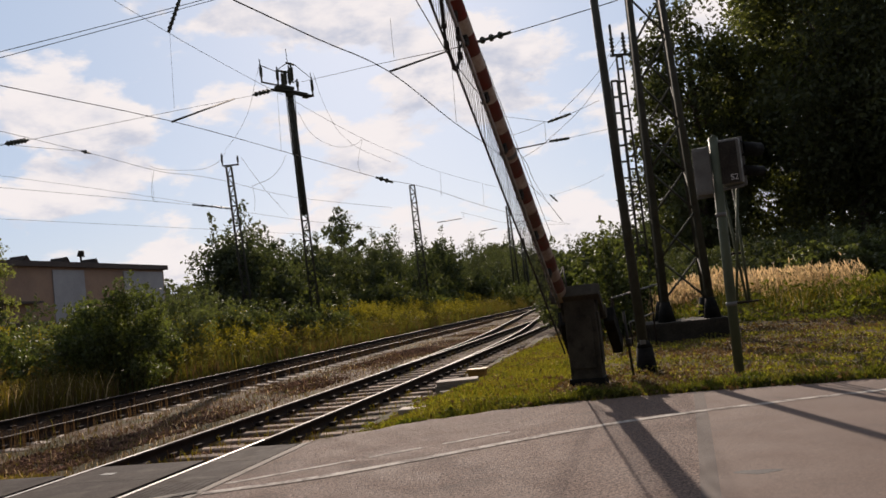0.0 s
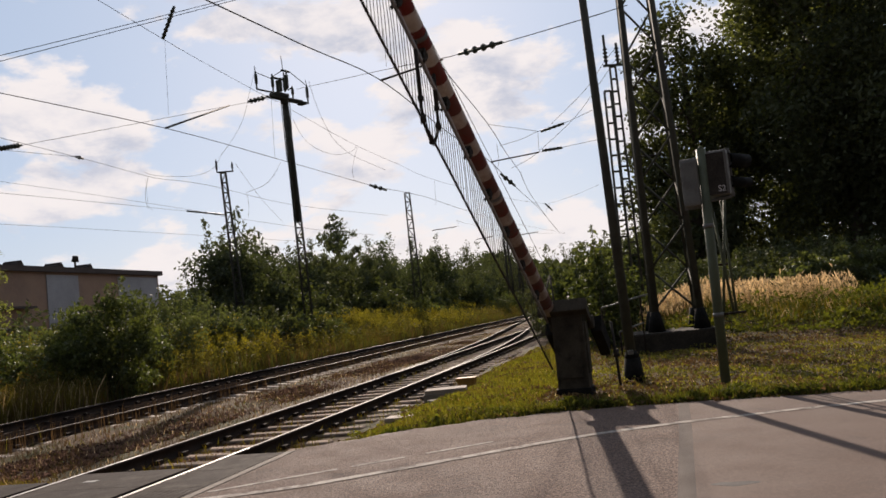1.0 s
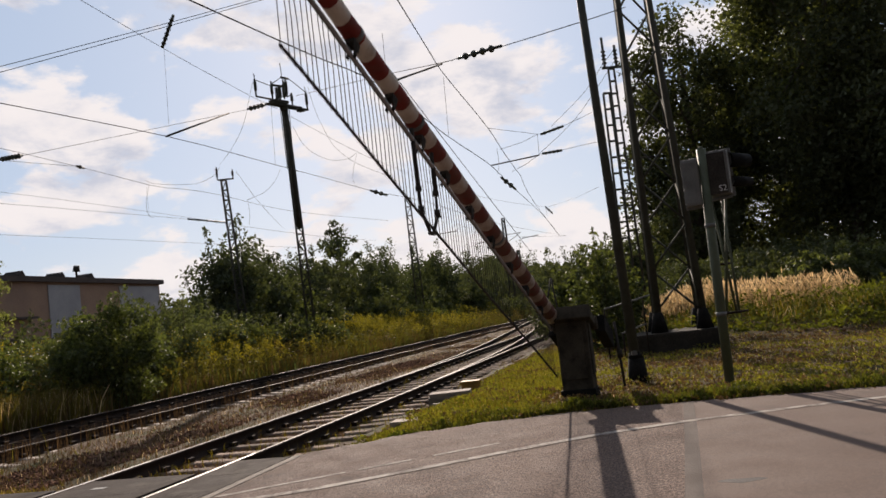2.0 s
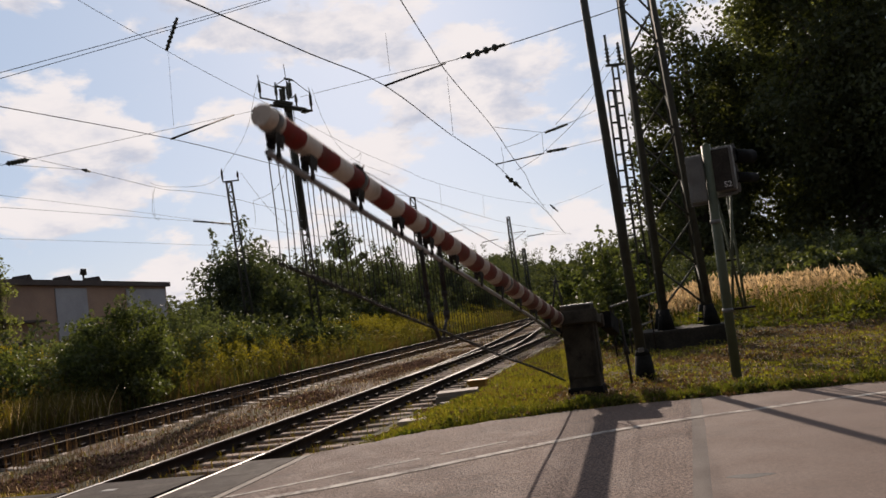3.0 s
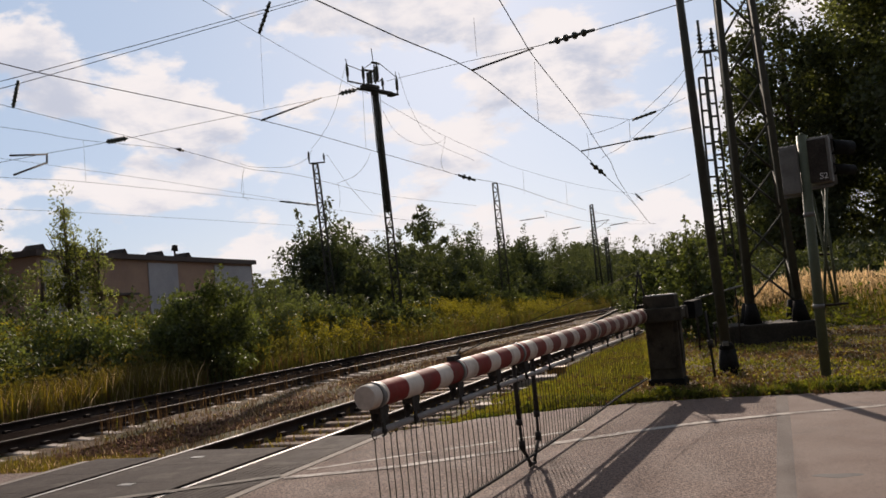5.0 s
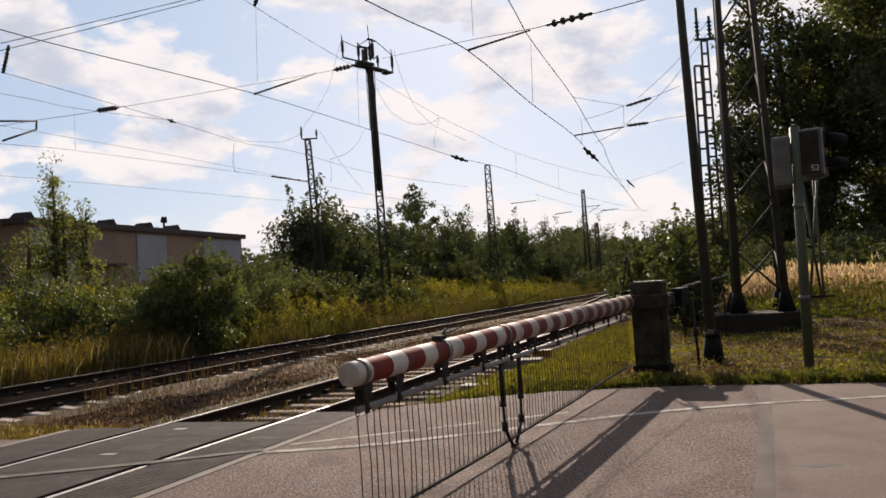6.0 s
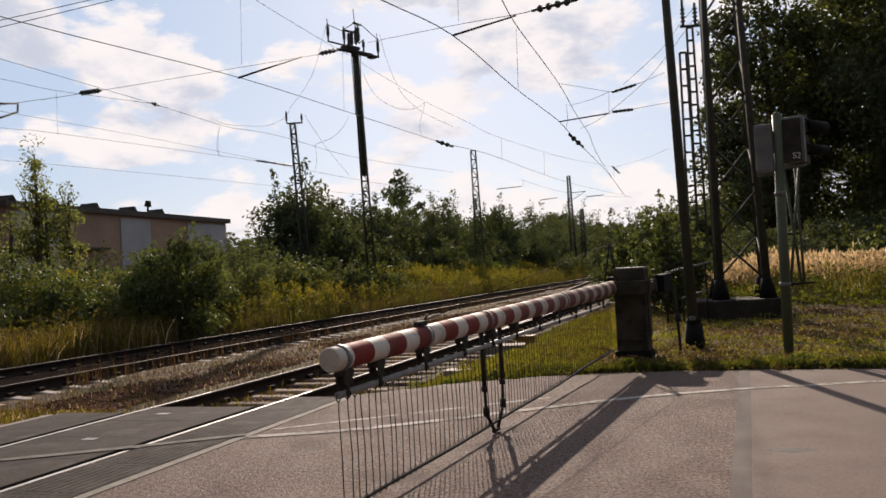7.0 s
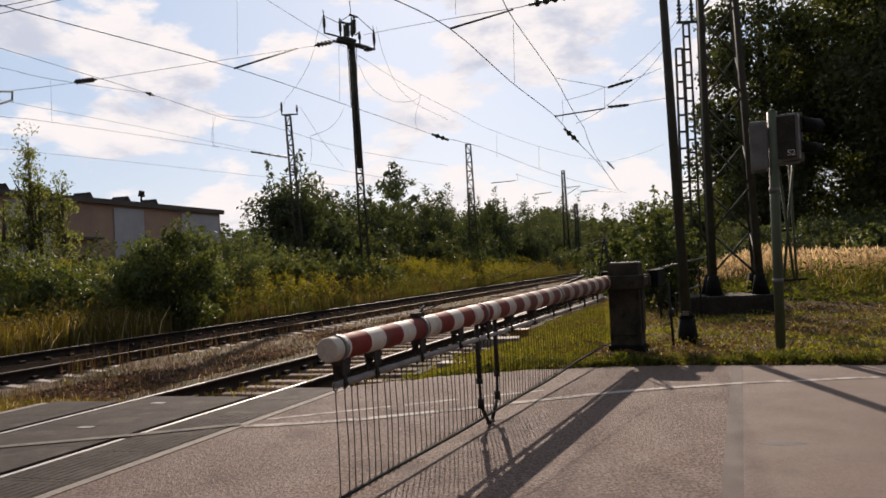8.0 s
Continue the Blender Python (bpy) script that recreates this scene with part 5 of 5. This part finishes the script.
def build_hall():
    """A long flat-roofed industrial hall behind the bushes."""
    a, b = Vector((-39.3, 75.8, 0)), Vector((-29.4, 112.5, 0))
    d = (b - a)
    L_ = d.length
    ang = math.atan2(d.y, d.x)
    ob = thing("industrial_hall", Matrix.Translation((a.x, a.y, -0.5)) @ Matrix.Rotation(ang, 4, "Z"), "long flat-roofed industrial hall with tan and grey cladding", "building")
    H = 9.9
    bm = bmesh.new()
    add_box(bm, (L_ / 2, 6.0, H / 2), (L_, 12.0, H))
    part("wall", bm, M["wall_tan"], ob, "tan and brown clad wall")
    for x0, x1 in ((L_ * 0.42, L_ * 0.56), (L_ * 0.02, L_ * 0.17), (L_ * 0.76, L_ * 0.99)):
        bm = bmesh.new()
        add_box(bm, ((x0 + x1) / 2, -0.04, H * 0.62), (x1 - x0, 0.1, H * 0.70))
        part("panel", bm, M["wall_grey"], ob, "pale grey wall panel")
    for x0 in (0.28, 0.30):
        bm = bmesh.new()
        add_box(bm, (L_ * x0, -0.4, H * (0.63 if x0 < 0.29 else 0.42)), (L_ * 0.14, 0.8, 0.22))
        part("canopy", bm, M["roof_dark"], ob, "dark flat canopy")
    bm = bmesh.new()
    add_box(bm, (L_ / 2, 6.0, H + 0.25), (L_ + 0.9, 12.9, 0.55))
    part("roof", bm, M["roof_dark"], ob, "dark red-brown roof edge")
    for i in range(5):
        bm = bmesh.new()
        x = L_ * (0.06, 0.21, 0.37, 0.54, 0.68)[i]
        vs = [bm.verts.new(v) for v in ((x - 0.7, 1.5, H + 0.5), (x + 0.95, 1.5, H + 0.5), (x + 0.95, 3.5, H + 0.5), (x - 0.7, 3.5, H + 0.5), (x + 0.3, 1.5, H + 1.35), (x + 0.3, 3.5, H + 1.35))]
        for q in ((0, 1, 4), (1, 2, 5, 4), (2, 3, 5), (3, 0, 4, 5), (0, 3, 2, 1)):
            bm.faces.new([vs[k] for k in q])
        bmesh.ops.solidify(bm, geom=bm.faces[:], thickness=0.05)
        part("rooflight", bm, M["roof_dark"], ob, "dark pitched rooflight")
    bm = bmesh.new()
    add_tube(bm, (L_ * 0.63, 2, H + 0.4), (L_ * 0.63, 2, H + 1.6), 0.12, n=8)
    add_tube(bm, (L_ * 0.63, 2, H + 1.5), (L_ * 0.63, 1.9, H + 2.2), 0.4, 0.3, n=10)
    part("vent", bm, M["dark_steel"], ob, "dark roof vent")


# ---- plants in their places ----
def gz_of(x, y, s, p):
    return ground_z(x, y)


def seen_at(k, p):
    """Where a sight line of slope k (x over y) meets the line p beside the track."""
    d = p / (UY * k - UX)
    return k * d, d


def build_plants():
    g1 = "bushes beside the track"
    rng = np.random.default_rng(77)
    # large bush right behind the far track, and its neighbours
    for i, (k, p, h, r, n) in enumerate(((-0.318, -14.6, 3.3, 1.25, 12000), (-0.35, -15.6, 2.9, 1.1, 8000), (-0.28, -15.4, 2.5, 0.9, 5000), (-0.47, -16.5, 2.6, 1.3, 7000), (-0.52, -18.0, 2.9, 1.5, 7000), (-0.42, -17.5, 2.5, 1.2, 6000), (-0.60, -17.0, 2.6, 1.5, 6000), (-0.245, -17.2, 3.7, 1.0, 6500), (-0.21, -18.5, 3.4, 1.3, 6500))):
        x, y = seen_at(k, p)
        bush("bush", x, y, h, r, n, (0.07, 0.15), M["leaf_mid"], "large leafy green bush beside the far track", 21 + i, g1, 36)
    for i, (k, p, h, r) in enumerate(((-0.088, -16.4, 2.3, 0.9), (-0.112, -16.6, 2.5, 1.0), (-0.068, -16.7, 2.1, 0.9), (-0.135, -17.2, 2.6, 1.0), (-0.163, -17.4, 2.7, 1.0), (-0.185, -17.4, 2.5, 0.9), (0.022, -17.8, 2.8, 1.2), (0.042, -17.8, 3.0, 1.2), (0.06, -18.0, 2.6, 1.2), (0.125, -15.8, 2.8, 1.3), (0.139, -15.8, 3.0, 1.4), (0.152, -15.6, 2.8, 1.4))):
        x, y = seen_at(k, p)
        bush("bush", x, y, h, r, 3600, (0.09, 0.19), M["leaf_mid" if i % 3 else "leaf_dark"], "wild green bush in the overgrown strip", 60 + i, g1)
    # belt of bushes, rising with distance
    count = 0
    for s in np.arange(9.0, 118.0, 1.35):
        top = float(np.interp(s, [8, 24, 34, 46, 62, 100, 120], [2.6, 3.2, 3.9, 5.0, 5.6, 6.6, 7.0]))
        for row in range(2):
            p = -(19.0 + row * 3.2 + rng.uniform(-0.9, 1.2)) - 0.012 * s
            h = top * rng.uniform(0.62, 0.95) * (0.78 if row == 0 else 1.08)
            x, y, _ = tw(s + rng.uniform(-0.6, 0.6), p)
            if s > 60 and rng.random() < 0.35:
                continue
            bush("bush", x, y, h, max(0.8, h * rng.uniform(0.22, 0.42)), 2300, (0.10 + 0.0010 * s, 0.20 + 0.0026 * s), M["leaf_dark" if rng.random() < 0.72 else "leaf_mid"], "wild green bush in the overgrown strip", 100 + count, g1)
            count += 1
    # young trees behind them
    for i, (k, p, h, r) in enumerate(((-0.185, -24, 6.4, 1.5), (-0.165, -23, 6.9, 1.6), (-0.145, -24, 6.2, 1.6), (-0.115, -26, 6.6, 1.9), (-0.085, -25, 6.4, 1.9), (-0.06, -27, 7.2, 2.2), (-0.03, -24, 6.6, 2.2), (0.0, -23, 6.8, 2.2), (0.03, -24, 7.2, 2.6), (0.058, -22, 7.6, 1.7), (0.085, -22, 7.2, 2.6), (0.11, -21, 7.6, 2.8), (0.13, -21, 8.4, 3.0), (0.15, -20, 8.6, 3.2))):
        x, y = seen_at(k, p)
        h *= 1.17
        bush("tree", x, y, h * 1.03, r * 1.4, 6600, (0.16, 0.34), M["leaf_far"], "young broad-leaved tree in the overgrown strip", 200 + i, "young trees", 26, "tree")
        x, y = seen_at(k + 0.013, p - 5.5)
        bush("tree", x, y, h * (0.98 + 0.12 * math.sin(i * 2.3)), r * 1.3, 4200, (0.2, 0.4), M["leaf_far"], "young broad-leaved tree in the overgrown strip", 240 + i, "young trees", 22, "tree")
    for i, (x, y, h, r) in enumerate(((-19.3, 40, 9.3, 0.62), (-18.0, 40.5, 7.2, 0.6), (-18.9, 40, 7.6, 0.7), (-20.3, 39.5, 6.4, 0.8))):
        tree("tree", x, y, h, (r, r, h * 0.48), 3000, (0.08, 0.18), M["leaf_verge"], "slender young tree with a thin airy crown", seed=301 + i, clumps=70, low=0.03)
    tree("tree", -19.5, 33, 7.4, (1.8, 1.8, 3.6), 7000, (0.1, 0.22), M["leaf_dark"], "broad-leaved tree at the edge of the yard", seed=303, clumps=50, low=0.1)
    tree("tree", -5.9, 110, 15.8, (2.7, 2.7, 6.5), 3000, (0.28, 0.6), M["leaf_far"], "dark airy tree rising above the distant wood", seed=350, clumps=44, low=0.2, fill=0.6)
    # far woods
    for i in range(56):
        s = 120 + 180 * rng.random()
        p = -13 - 75 * rng.random() - 0.06 * s
        x, y, _ = tw(s, p)
        h = rng.uniform(8, 11.5) + 0.012 * s
        tree("tree", x, y, h, (4.6, 4.6, h * 0.46), 1500, (0.58, 1.3), M["leaf_far"], "distant green broad-leaved tree in the wood", seed=400 + i, clumps=44, low=0.03, group="distant trees")
    for i in range(30):
        s = 85 + 160 * rng.random()
        p = -3 + 45 * rng.random() + 0.02 * s
        x, y, _ = tw(s, p)
        h = rng.uniform(4.6, 6.4) + 0.01 * s
        tree("tree", x, y, h, (4.0, 4.0, h * 0.46), 1500, (0.52, 1.15), M["leaf_far"], "distant green broad-leaved tree in the wood", seed=470 + i, clumps=44, low=0.03, group="distant trees")
    for i, (x, y, h, r) in enumerate(((11.5, 52.0, 4.6, 2.4), (14.5, 56.0, 5.2, 2.6), (16.5, 50.0, 5.4, 2.6), (18.5, 60.0, 6.4, 3.0), (13.0, 66.0, 5.4, 2.8), (20.0, 66.0, 6.6, 3.2), (16.0, 74.0, 6.0, 3.2))):
        bush("tree", x, y, h, r, 5000, (0.16, 0.36), M["leaf_far"], "green broad-leaved tree behind the tower", 330 + i, "trees behind the tower", 24, "tree")
    # tall dark trees on the verge side
    # the brighter leaf colour paints the sunlit crown, the darker one the backlit crowns
    for i, (k, y, h, r, n, mk) in enumerate(((0.378, 47.0, 16.8, 3.6, 32000, "leaf_dark"), (0.515, 44.0, 20.0, 4.3, 40000, "leaf_verge"), (0.565, 41.0, 20.0, 5.0, 34000, "leaf_dark"), (0.66, 40.0, 20.0, 5.5, 20000, "leaf_dark"), (0.405, 56.0, 15.0, 4.0, 20000, "leaf_dark"), (0.535, 54.0, 20.0, 6.0, 26000, "leaf_dark"), (0.58, 52.0, 22.0, 6.5, 22000, "leaf_dark"), (0.372, 43.0, 7.5, 2.0, 9000, "leaf_dark"), (0.74, 36.0, 18.0, 5.5, 10000, "leaf_dark"), (0.70, 50.0, 22.0, 7.0, 10000, "leaf_dark"))):
        tree("tree", k * y, y, h, (r, r, h * 0.485), int(n * 0.8), (0.17, 0.37), M[mk], "tall dense dark green broad-leaved tree at the verge", seed=500 + i, clumps=130, low=0.01, group="tall trees", trunk=0.3, fill=0.4)
    for i, (x, y, h, r) in enumerate(((5.55, 22.6, 3.3, 0.72), (6.4, 24.0, 2.8, 0.7), (5.3, 26.0, 2.6, 0.75), (8.4, 28.5, 1.7, 1.2), (10.2, 30.0, 1.9, 1.4), (12.2, 30.0, 2.0, 1.5), (14.0, 29.5, 2.2, 1.6), (15.4, 29.0, 2.4, 1.5), (12.0, 34.0, 3.0, 1.8), (14.4, 33.0, 3.0, 2.0), (17.0, 33.0, 3.2, 2.2), (7.0, 34.0, 2.4, 1.5), (13.3, 26.6, 1.9, 0.9), (14.4, 26.0, 2.3, 1.2), (15.6, 24.5, 2.2, 1.2))):
        bush("bush", x, y, h * (0.93 if i < 3 else 0.72), r, 3000 if i < 3 else 4600, (0.09, 0.19), M["leaf_mid" if i < 3 or i > 11 else "leaf_dark"], "light green bush behind the lattice tower" if i < 3 else "low dark green bush behind the dry grass", 600 + i, "bushes on the verge")
    # weeds and goldenrod along the far track
    for p0, p1_, h0, h1, n, sd in ((-15.2, -13.9, 0.3, 0.85, 18000, 31), (-16.6, -15.0, 0.6, 1.25, 18000, 45), (-18.6, -16.4, 0.9, 1.6, 16000, 46)):
        blades("weeds", sp_region(6, 110, p0, p1_, gz_of, 1.5), n, (h0, h1), (0.018, 0.045), [M["weed"], M["brown_weed"], M["leaf_mid"]], "tall green and yellow weeds beside the far track", "weeds", 0.4, sd, [0.55, 0.25, 0.2])
    blades("tall_grass", sp_region(4, 19, -16.8, -13.7, gz_of, 1.0), 26000, (0.4, 1.1), (0.010, 0.026), [M["brown_weed"], M["dry_grass"], M["weed"], M["grass"]], "tall olive and brownish grass beside the far track", "grass", 0.6, 32, [0.25, 0.1, 0.4, 0.25])
    rg = np.random.default_rng(41)
    W, G = [], []
    for i in range(4400):
        s, p = 6 + 95 * rg.random() ** 1.35, -rg.uniform(14.2, 19.0)
        x, y, _ = tw(s, p)
        z = float(ground_z(x, y))
        gold = 0.55 * math.sin(s * 0.42 + 0.4) + 0.55 * math.sin(s * 0.17 - 2.2) + 0.3 * (abs(p) - 15.8) + rg.normal() * 0.5 + (0.35 if 26 < s < 75 else -0.1)
        h = 0.85 + 0.27 * (abs(p) - 14.2) + rg.uniform(-0.15, 0.35)
        k = 19
        t = rg.random(k)
        W.append(np.stack([x + rg.normal(size=k) * 0.10, y + rg.normal(size=k) * 0.10, z + 0.1 + t * h * 0.95], 1))
        if gold > 0.88 and (s > 21 or p < -17.2):
            k = 30
            t = rg.random(k)
            a = rg.uniform(0, 6.28)
            G.append(np.stack([x + t * 0.2 * math.cos(a) + rg.normal(size=k) * 0.07, y + t * 0.2 * math.sin(a) + rg.normal(size=k) * 0.07, z + h + 0.1 - t * 0.42 + rg.normal(size=k) * 0.05], 1))
    ob = leaves("weed_leaves", np.concatenate(W), (0.08, 0.2), M["weed"], None, rng=rg, aspect=0.32)
    tagged(ob, "leafy green stems of tall weeds beside the far track", "weeds", kind="stuff")
    ob = leaves("goldenrod", np.concatenate(G), (0.06, 0.14), M["goldenrod"], None, rng=rg)
    tagged(ob, "yellow flowering goldenrod beside the far track", "flowers", kind="stuff")
    # weeds between and beside the tracks
    blades("track_weeds", sp_region(7.5, 60, -10.6, -7.4, gz_of, 1.7), 18000, (0.02, 0.12), (0.006, 0.016), [M["brown_weed"], M["dry_grass"], M["weed"]], "low dry brown weeds between the tracks", "weeds", 0.8, 33, [0.78, 0.07, 0.15])
    blades("track_weeds", sp_region(7.0, 9.6, -10.4, -7.9, gz_of, 1.0), 7000, (0.03, 0.12), (0.005, 0.012), [M["grass"], M["dry_grass"], M["weed"]], "short green weeds at the end of the crossing panels", "weeds", 0.8, 38, [0.6, 0.1, 0.3])
    blades("track_weeds", sp_region(12, 60, -11.0, -10.3, gz_of, 1.5), 700, (0.3, 0.6), (0.006, 0.012), [M["brown_weed"], M["weed"]], "single tall dry stalks beside the far rail", "weeds", 0.3, 39, [0.95, 0.05])
    blades("track_weeds", sp_region(8.7, 30, -7.3, -4.6, gz_of, 2.6), 2600, (0.04, 0.2), (0.006, 0.014), [M["grass"], M["weed"], M["brown_weed"]], "sparse weeds in the ballast", "weeds", 0.6, 34, [0.4, 0.3, 0.3])

    # verge grass
    def verge(rng_, n):
        s = 9.3 + 20 * rng_.random(n) ** 1.7
        p = -4.4 + 17 * rng_.random(n) ** 1.15
        edge = np.interp(p, [q[1] for q in EDGE], [q[0] for q in EDGE])
        ok = s > edge - 0.06 + 0.10 * np.sin(p * 9) * np.sin(p * 2.3)
        s, p = s[ok], p[ok]
        x, y = s * UX + p * UY, s * UY - p * UX
        return x, y, ground_z(x, y)
    blades("verge_grass", verge, 70000, (0.02, 0.09), (0.006, 0.014), [M["grass"], M["brown_weed"], M["dry_grass"]], "short green and straw-coloured grass on the verge", "grass", 1.0, 35, [0.82, 0.06, 0.12], patch=0.9)

    rv = np.random.default_rng(52)
    x, y, z = verge(rv, 120000)
    sel = lumps(x, y, 1.1) + rv.normal(size=len(x)) * 0.7 > 0.0
    for nm, m_, ok in (("verge_herbs", "grass_bright", sel), ("verge_litter", "brown_weed", ~sel)):
        C = np.stack([x[ok], y[ok], z[ok] + rv.uniform(0.01, 0.05, int(ok.sum())) + 0.07 * np.clip(lumps(x[ok], y[ok], 4.3), 0, 1.2)], 1)
        ob = leaves(nm, C, (0.03, 0.07), M[m_], None, rng=rv, aspect=0.6)
        tagged(ob, "low green herbs in the short verge grass" if m_ == "grass_bright" else "dry brown leaves in the verge grass", "herbs", kind="stuff")

    def lush(rng_, n):
        p = rng_.uniform(-4.4, 6, n)
        edge = np.interp(p, [q[1] for q in EDGE], [q[0] for q in EDGE])
        s = edge + np.abs(rng_.normal(size=n)) * 0.28 + 0.05
        x, y = s * UX + p * UY, s * UY - p * UX
        return x, y, ground_z(x, y)
    blades("verge_edge_grass", lush, 6500, (0.05, 0.17), (0.008, 0.02), [M["grass_green"], M["weed"]], "lusher green grass along the road edge", "grass", 0.9, 37, [0.6, 0.4])
    re_ = np.random.default_rng(58)
    x, y, z = lush(re_, 19000)
    hump = np.clip(lumps(x, y, 3.1) + 0.6 * lumps(y, x, 7.3), -0.4, 1.5)
    keep = hump + re_.normal(size=len(x)) * 0.35 > 0.05
    x, y, z, hump = x[keep], y[keep], z[keep], np.clip(hump[keep], 0.15, 1.5)
    ob = leaves("verge_edge_herbs", np.stack([x, y, z + re_.random(len(x)) * 0.11 * hump + 0.01], 1), (0.035, 0.085), M["grass_green"], None, rng=re_, aspect=0.6)
    tagged(ob, "broad-leaved green herbs hanging over the road edge", "herbs", kind="stuff")

    def side(rng_, n):
        s = rng_.uniform(10.6, 24, n)
        p = rng_.uniform(-4.2, -1.9, n)
        x, y = s * UX + p * UY, s * UY - p * UX
        return x, y, ground_z(x, y)
    blades("bank_grass", side, 26000, (0.03, 0.14), (0.007, 0.016), [M["grass_bright"], M["grass"]], "bright green grass between track and barrier", "grass", 0.7, 42, [0.75, 0.25])

    def field(s0, s1, far=12.5):
        def f(rng_, n):
            s = rng_.uniform(s0, s1, n)
            p = rng_.uniform(-0.7, far, n)
            x, y = s * UX + p * UY, s * UY - p * UX
            ok = lumps(x, y, 0.8) + lumps(y, x, 2.1) * 0.6 + rng_.normal(size=n) * 0.6 - 0.12 * np.maximum(0, p - 6.5) - (1.1 * np.maximum(0, p - 3.4) if far < 6 else 0) > -0.35
            x, y = x[ok], y[ok]
            z = ground_z(x, y)
            return x, y, z - 0.22 * np.clip(lumps(x, y, 0.6) + 0.5, 0, 1.2)
        return f
    blades("field_weeds", field(22.0, 24.6), 20000, (0.2, 0.6), (0.013, 0.03), [M["grass"], M["dry_grass"], M["leaf_mid"]], "rank green grass before the dry grass", "grass", 0.5, 43, [0.5, 0.12, 0.38])
    blades("tall_dry_grass", field(24.4, 27.6, 4.9), 10500, (0.4, 1.0), (0.010, 0.022), [M["dry_grass"], M["brown_weed"], M["weed"]], "tall straw-coloured dry grass behind the verge", "grass", 0.5, 36, [0.72, 0.13, 0.15])
    rp = np.random.default_rng(61)
    x, y, z = field(24.0, 27.6, 4.9)(rp, 3600)
    ob = leaves("grass_plumes", np.stack([x, y, z + rp.uniform(0.55, 1.0, len(x))], 1), (0.12, 0.26), M["dry_grass"], None, rng=rp, aspect=0.16, up=2.2)
    tagged(ob, "pale feathery plumes over the dry grass", "grass", kind="stuff")
    # broad herbs and litter between verge and dry grass
    x, y, z = field(20.5, 25.5)(rp, 26000)
    ob = leaves("field_herbs", np.stack([x, y, z + 0.24 + rp.uniform(0.02, 0.40, len(x)) * np.clip(lumps(x, y, 1.7) + 0.5, 0.1, 1.2)], 1), (0.06, 0.15), M["grass_green"], None, rng=rp, aspect=0.45)
    tagged(ob, "rank yellow-green herbs before the dry grass", "herbs", kind="stuff")


build_ground()
build_road()
build_tracks()
stones("ballast_stones", 52000, sp_region(7.4, 45, -13.6, -4.5, lambda x, y, s, p: np.where((np.abs(p + 5.96) < 0.66) & (s > 8.6), -0.222, np.where((np.abs(p + 5.96) < 2.2) & (s > 8.6), -0.275, np.where(np.abs(p + 11.95) < 0.75, -0.6, np.where(np.abs(p + 11.95) < 2.0, -0.25, -0.21)))) - 0.006, 1.9), (0.035, 0.10), "loose brown and grey ballast stones")
build_barrier()
build_pole()
build_masts()
build_tower()
build_signal()
build_small()
build_wires()
build_hall()
build_plants()


# ---- what moves ----
def motions():
    rows, support, bar = [], [], []
    for t, a in ANGLES:
        rows.append((t, pose(0, 0, 0, 0, -a, 0)))
        down = Matrix.Rotation(radians(a), 3, "Y") @ Vector((0, 0, -HANG - 0.012))
        bar.append((t, Matrix.Translation(Vector((0, 0, -ROD_DROP)) + down)))
        support.append((t, pose(5.88, 0, -0.07, 0, a, 0)))
    walk(MOVING["boom"], rows)
    walk(MOVING["bar"], bar)
    walk(MOVING["support"], support)
    for h, x, tilt in MOVING["hangers"]:
        walk(h, [(t, pose(x, 0, -ROD_DROP, 0, a + tilt, 0)) for t, a in ANGLES])


motions()
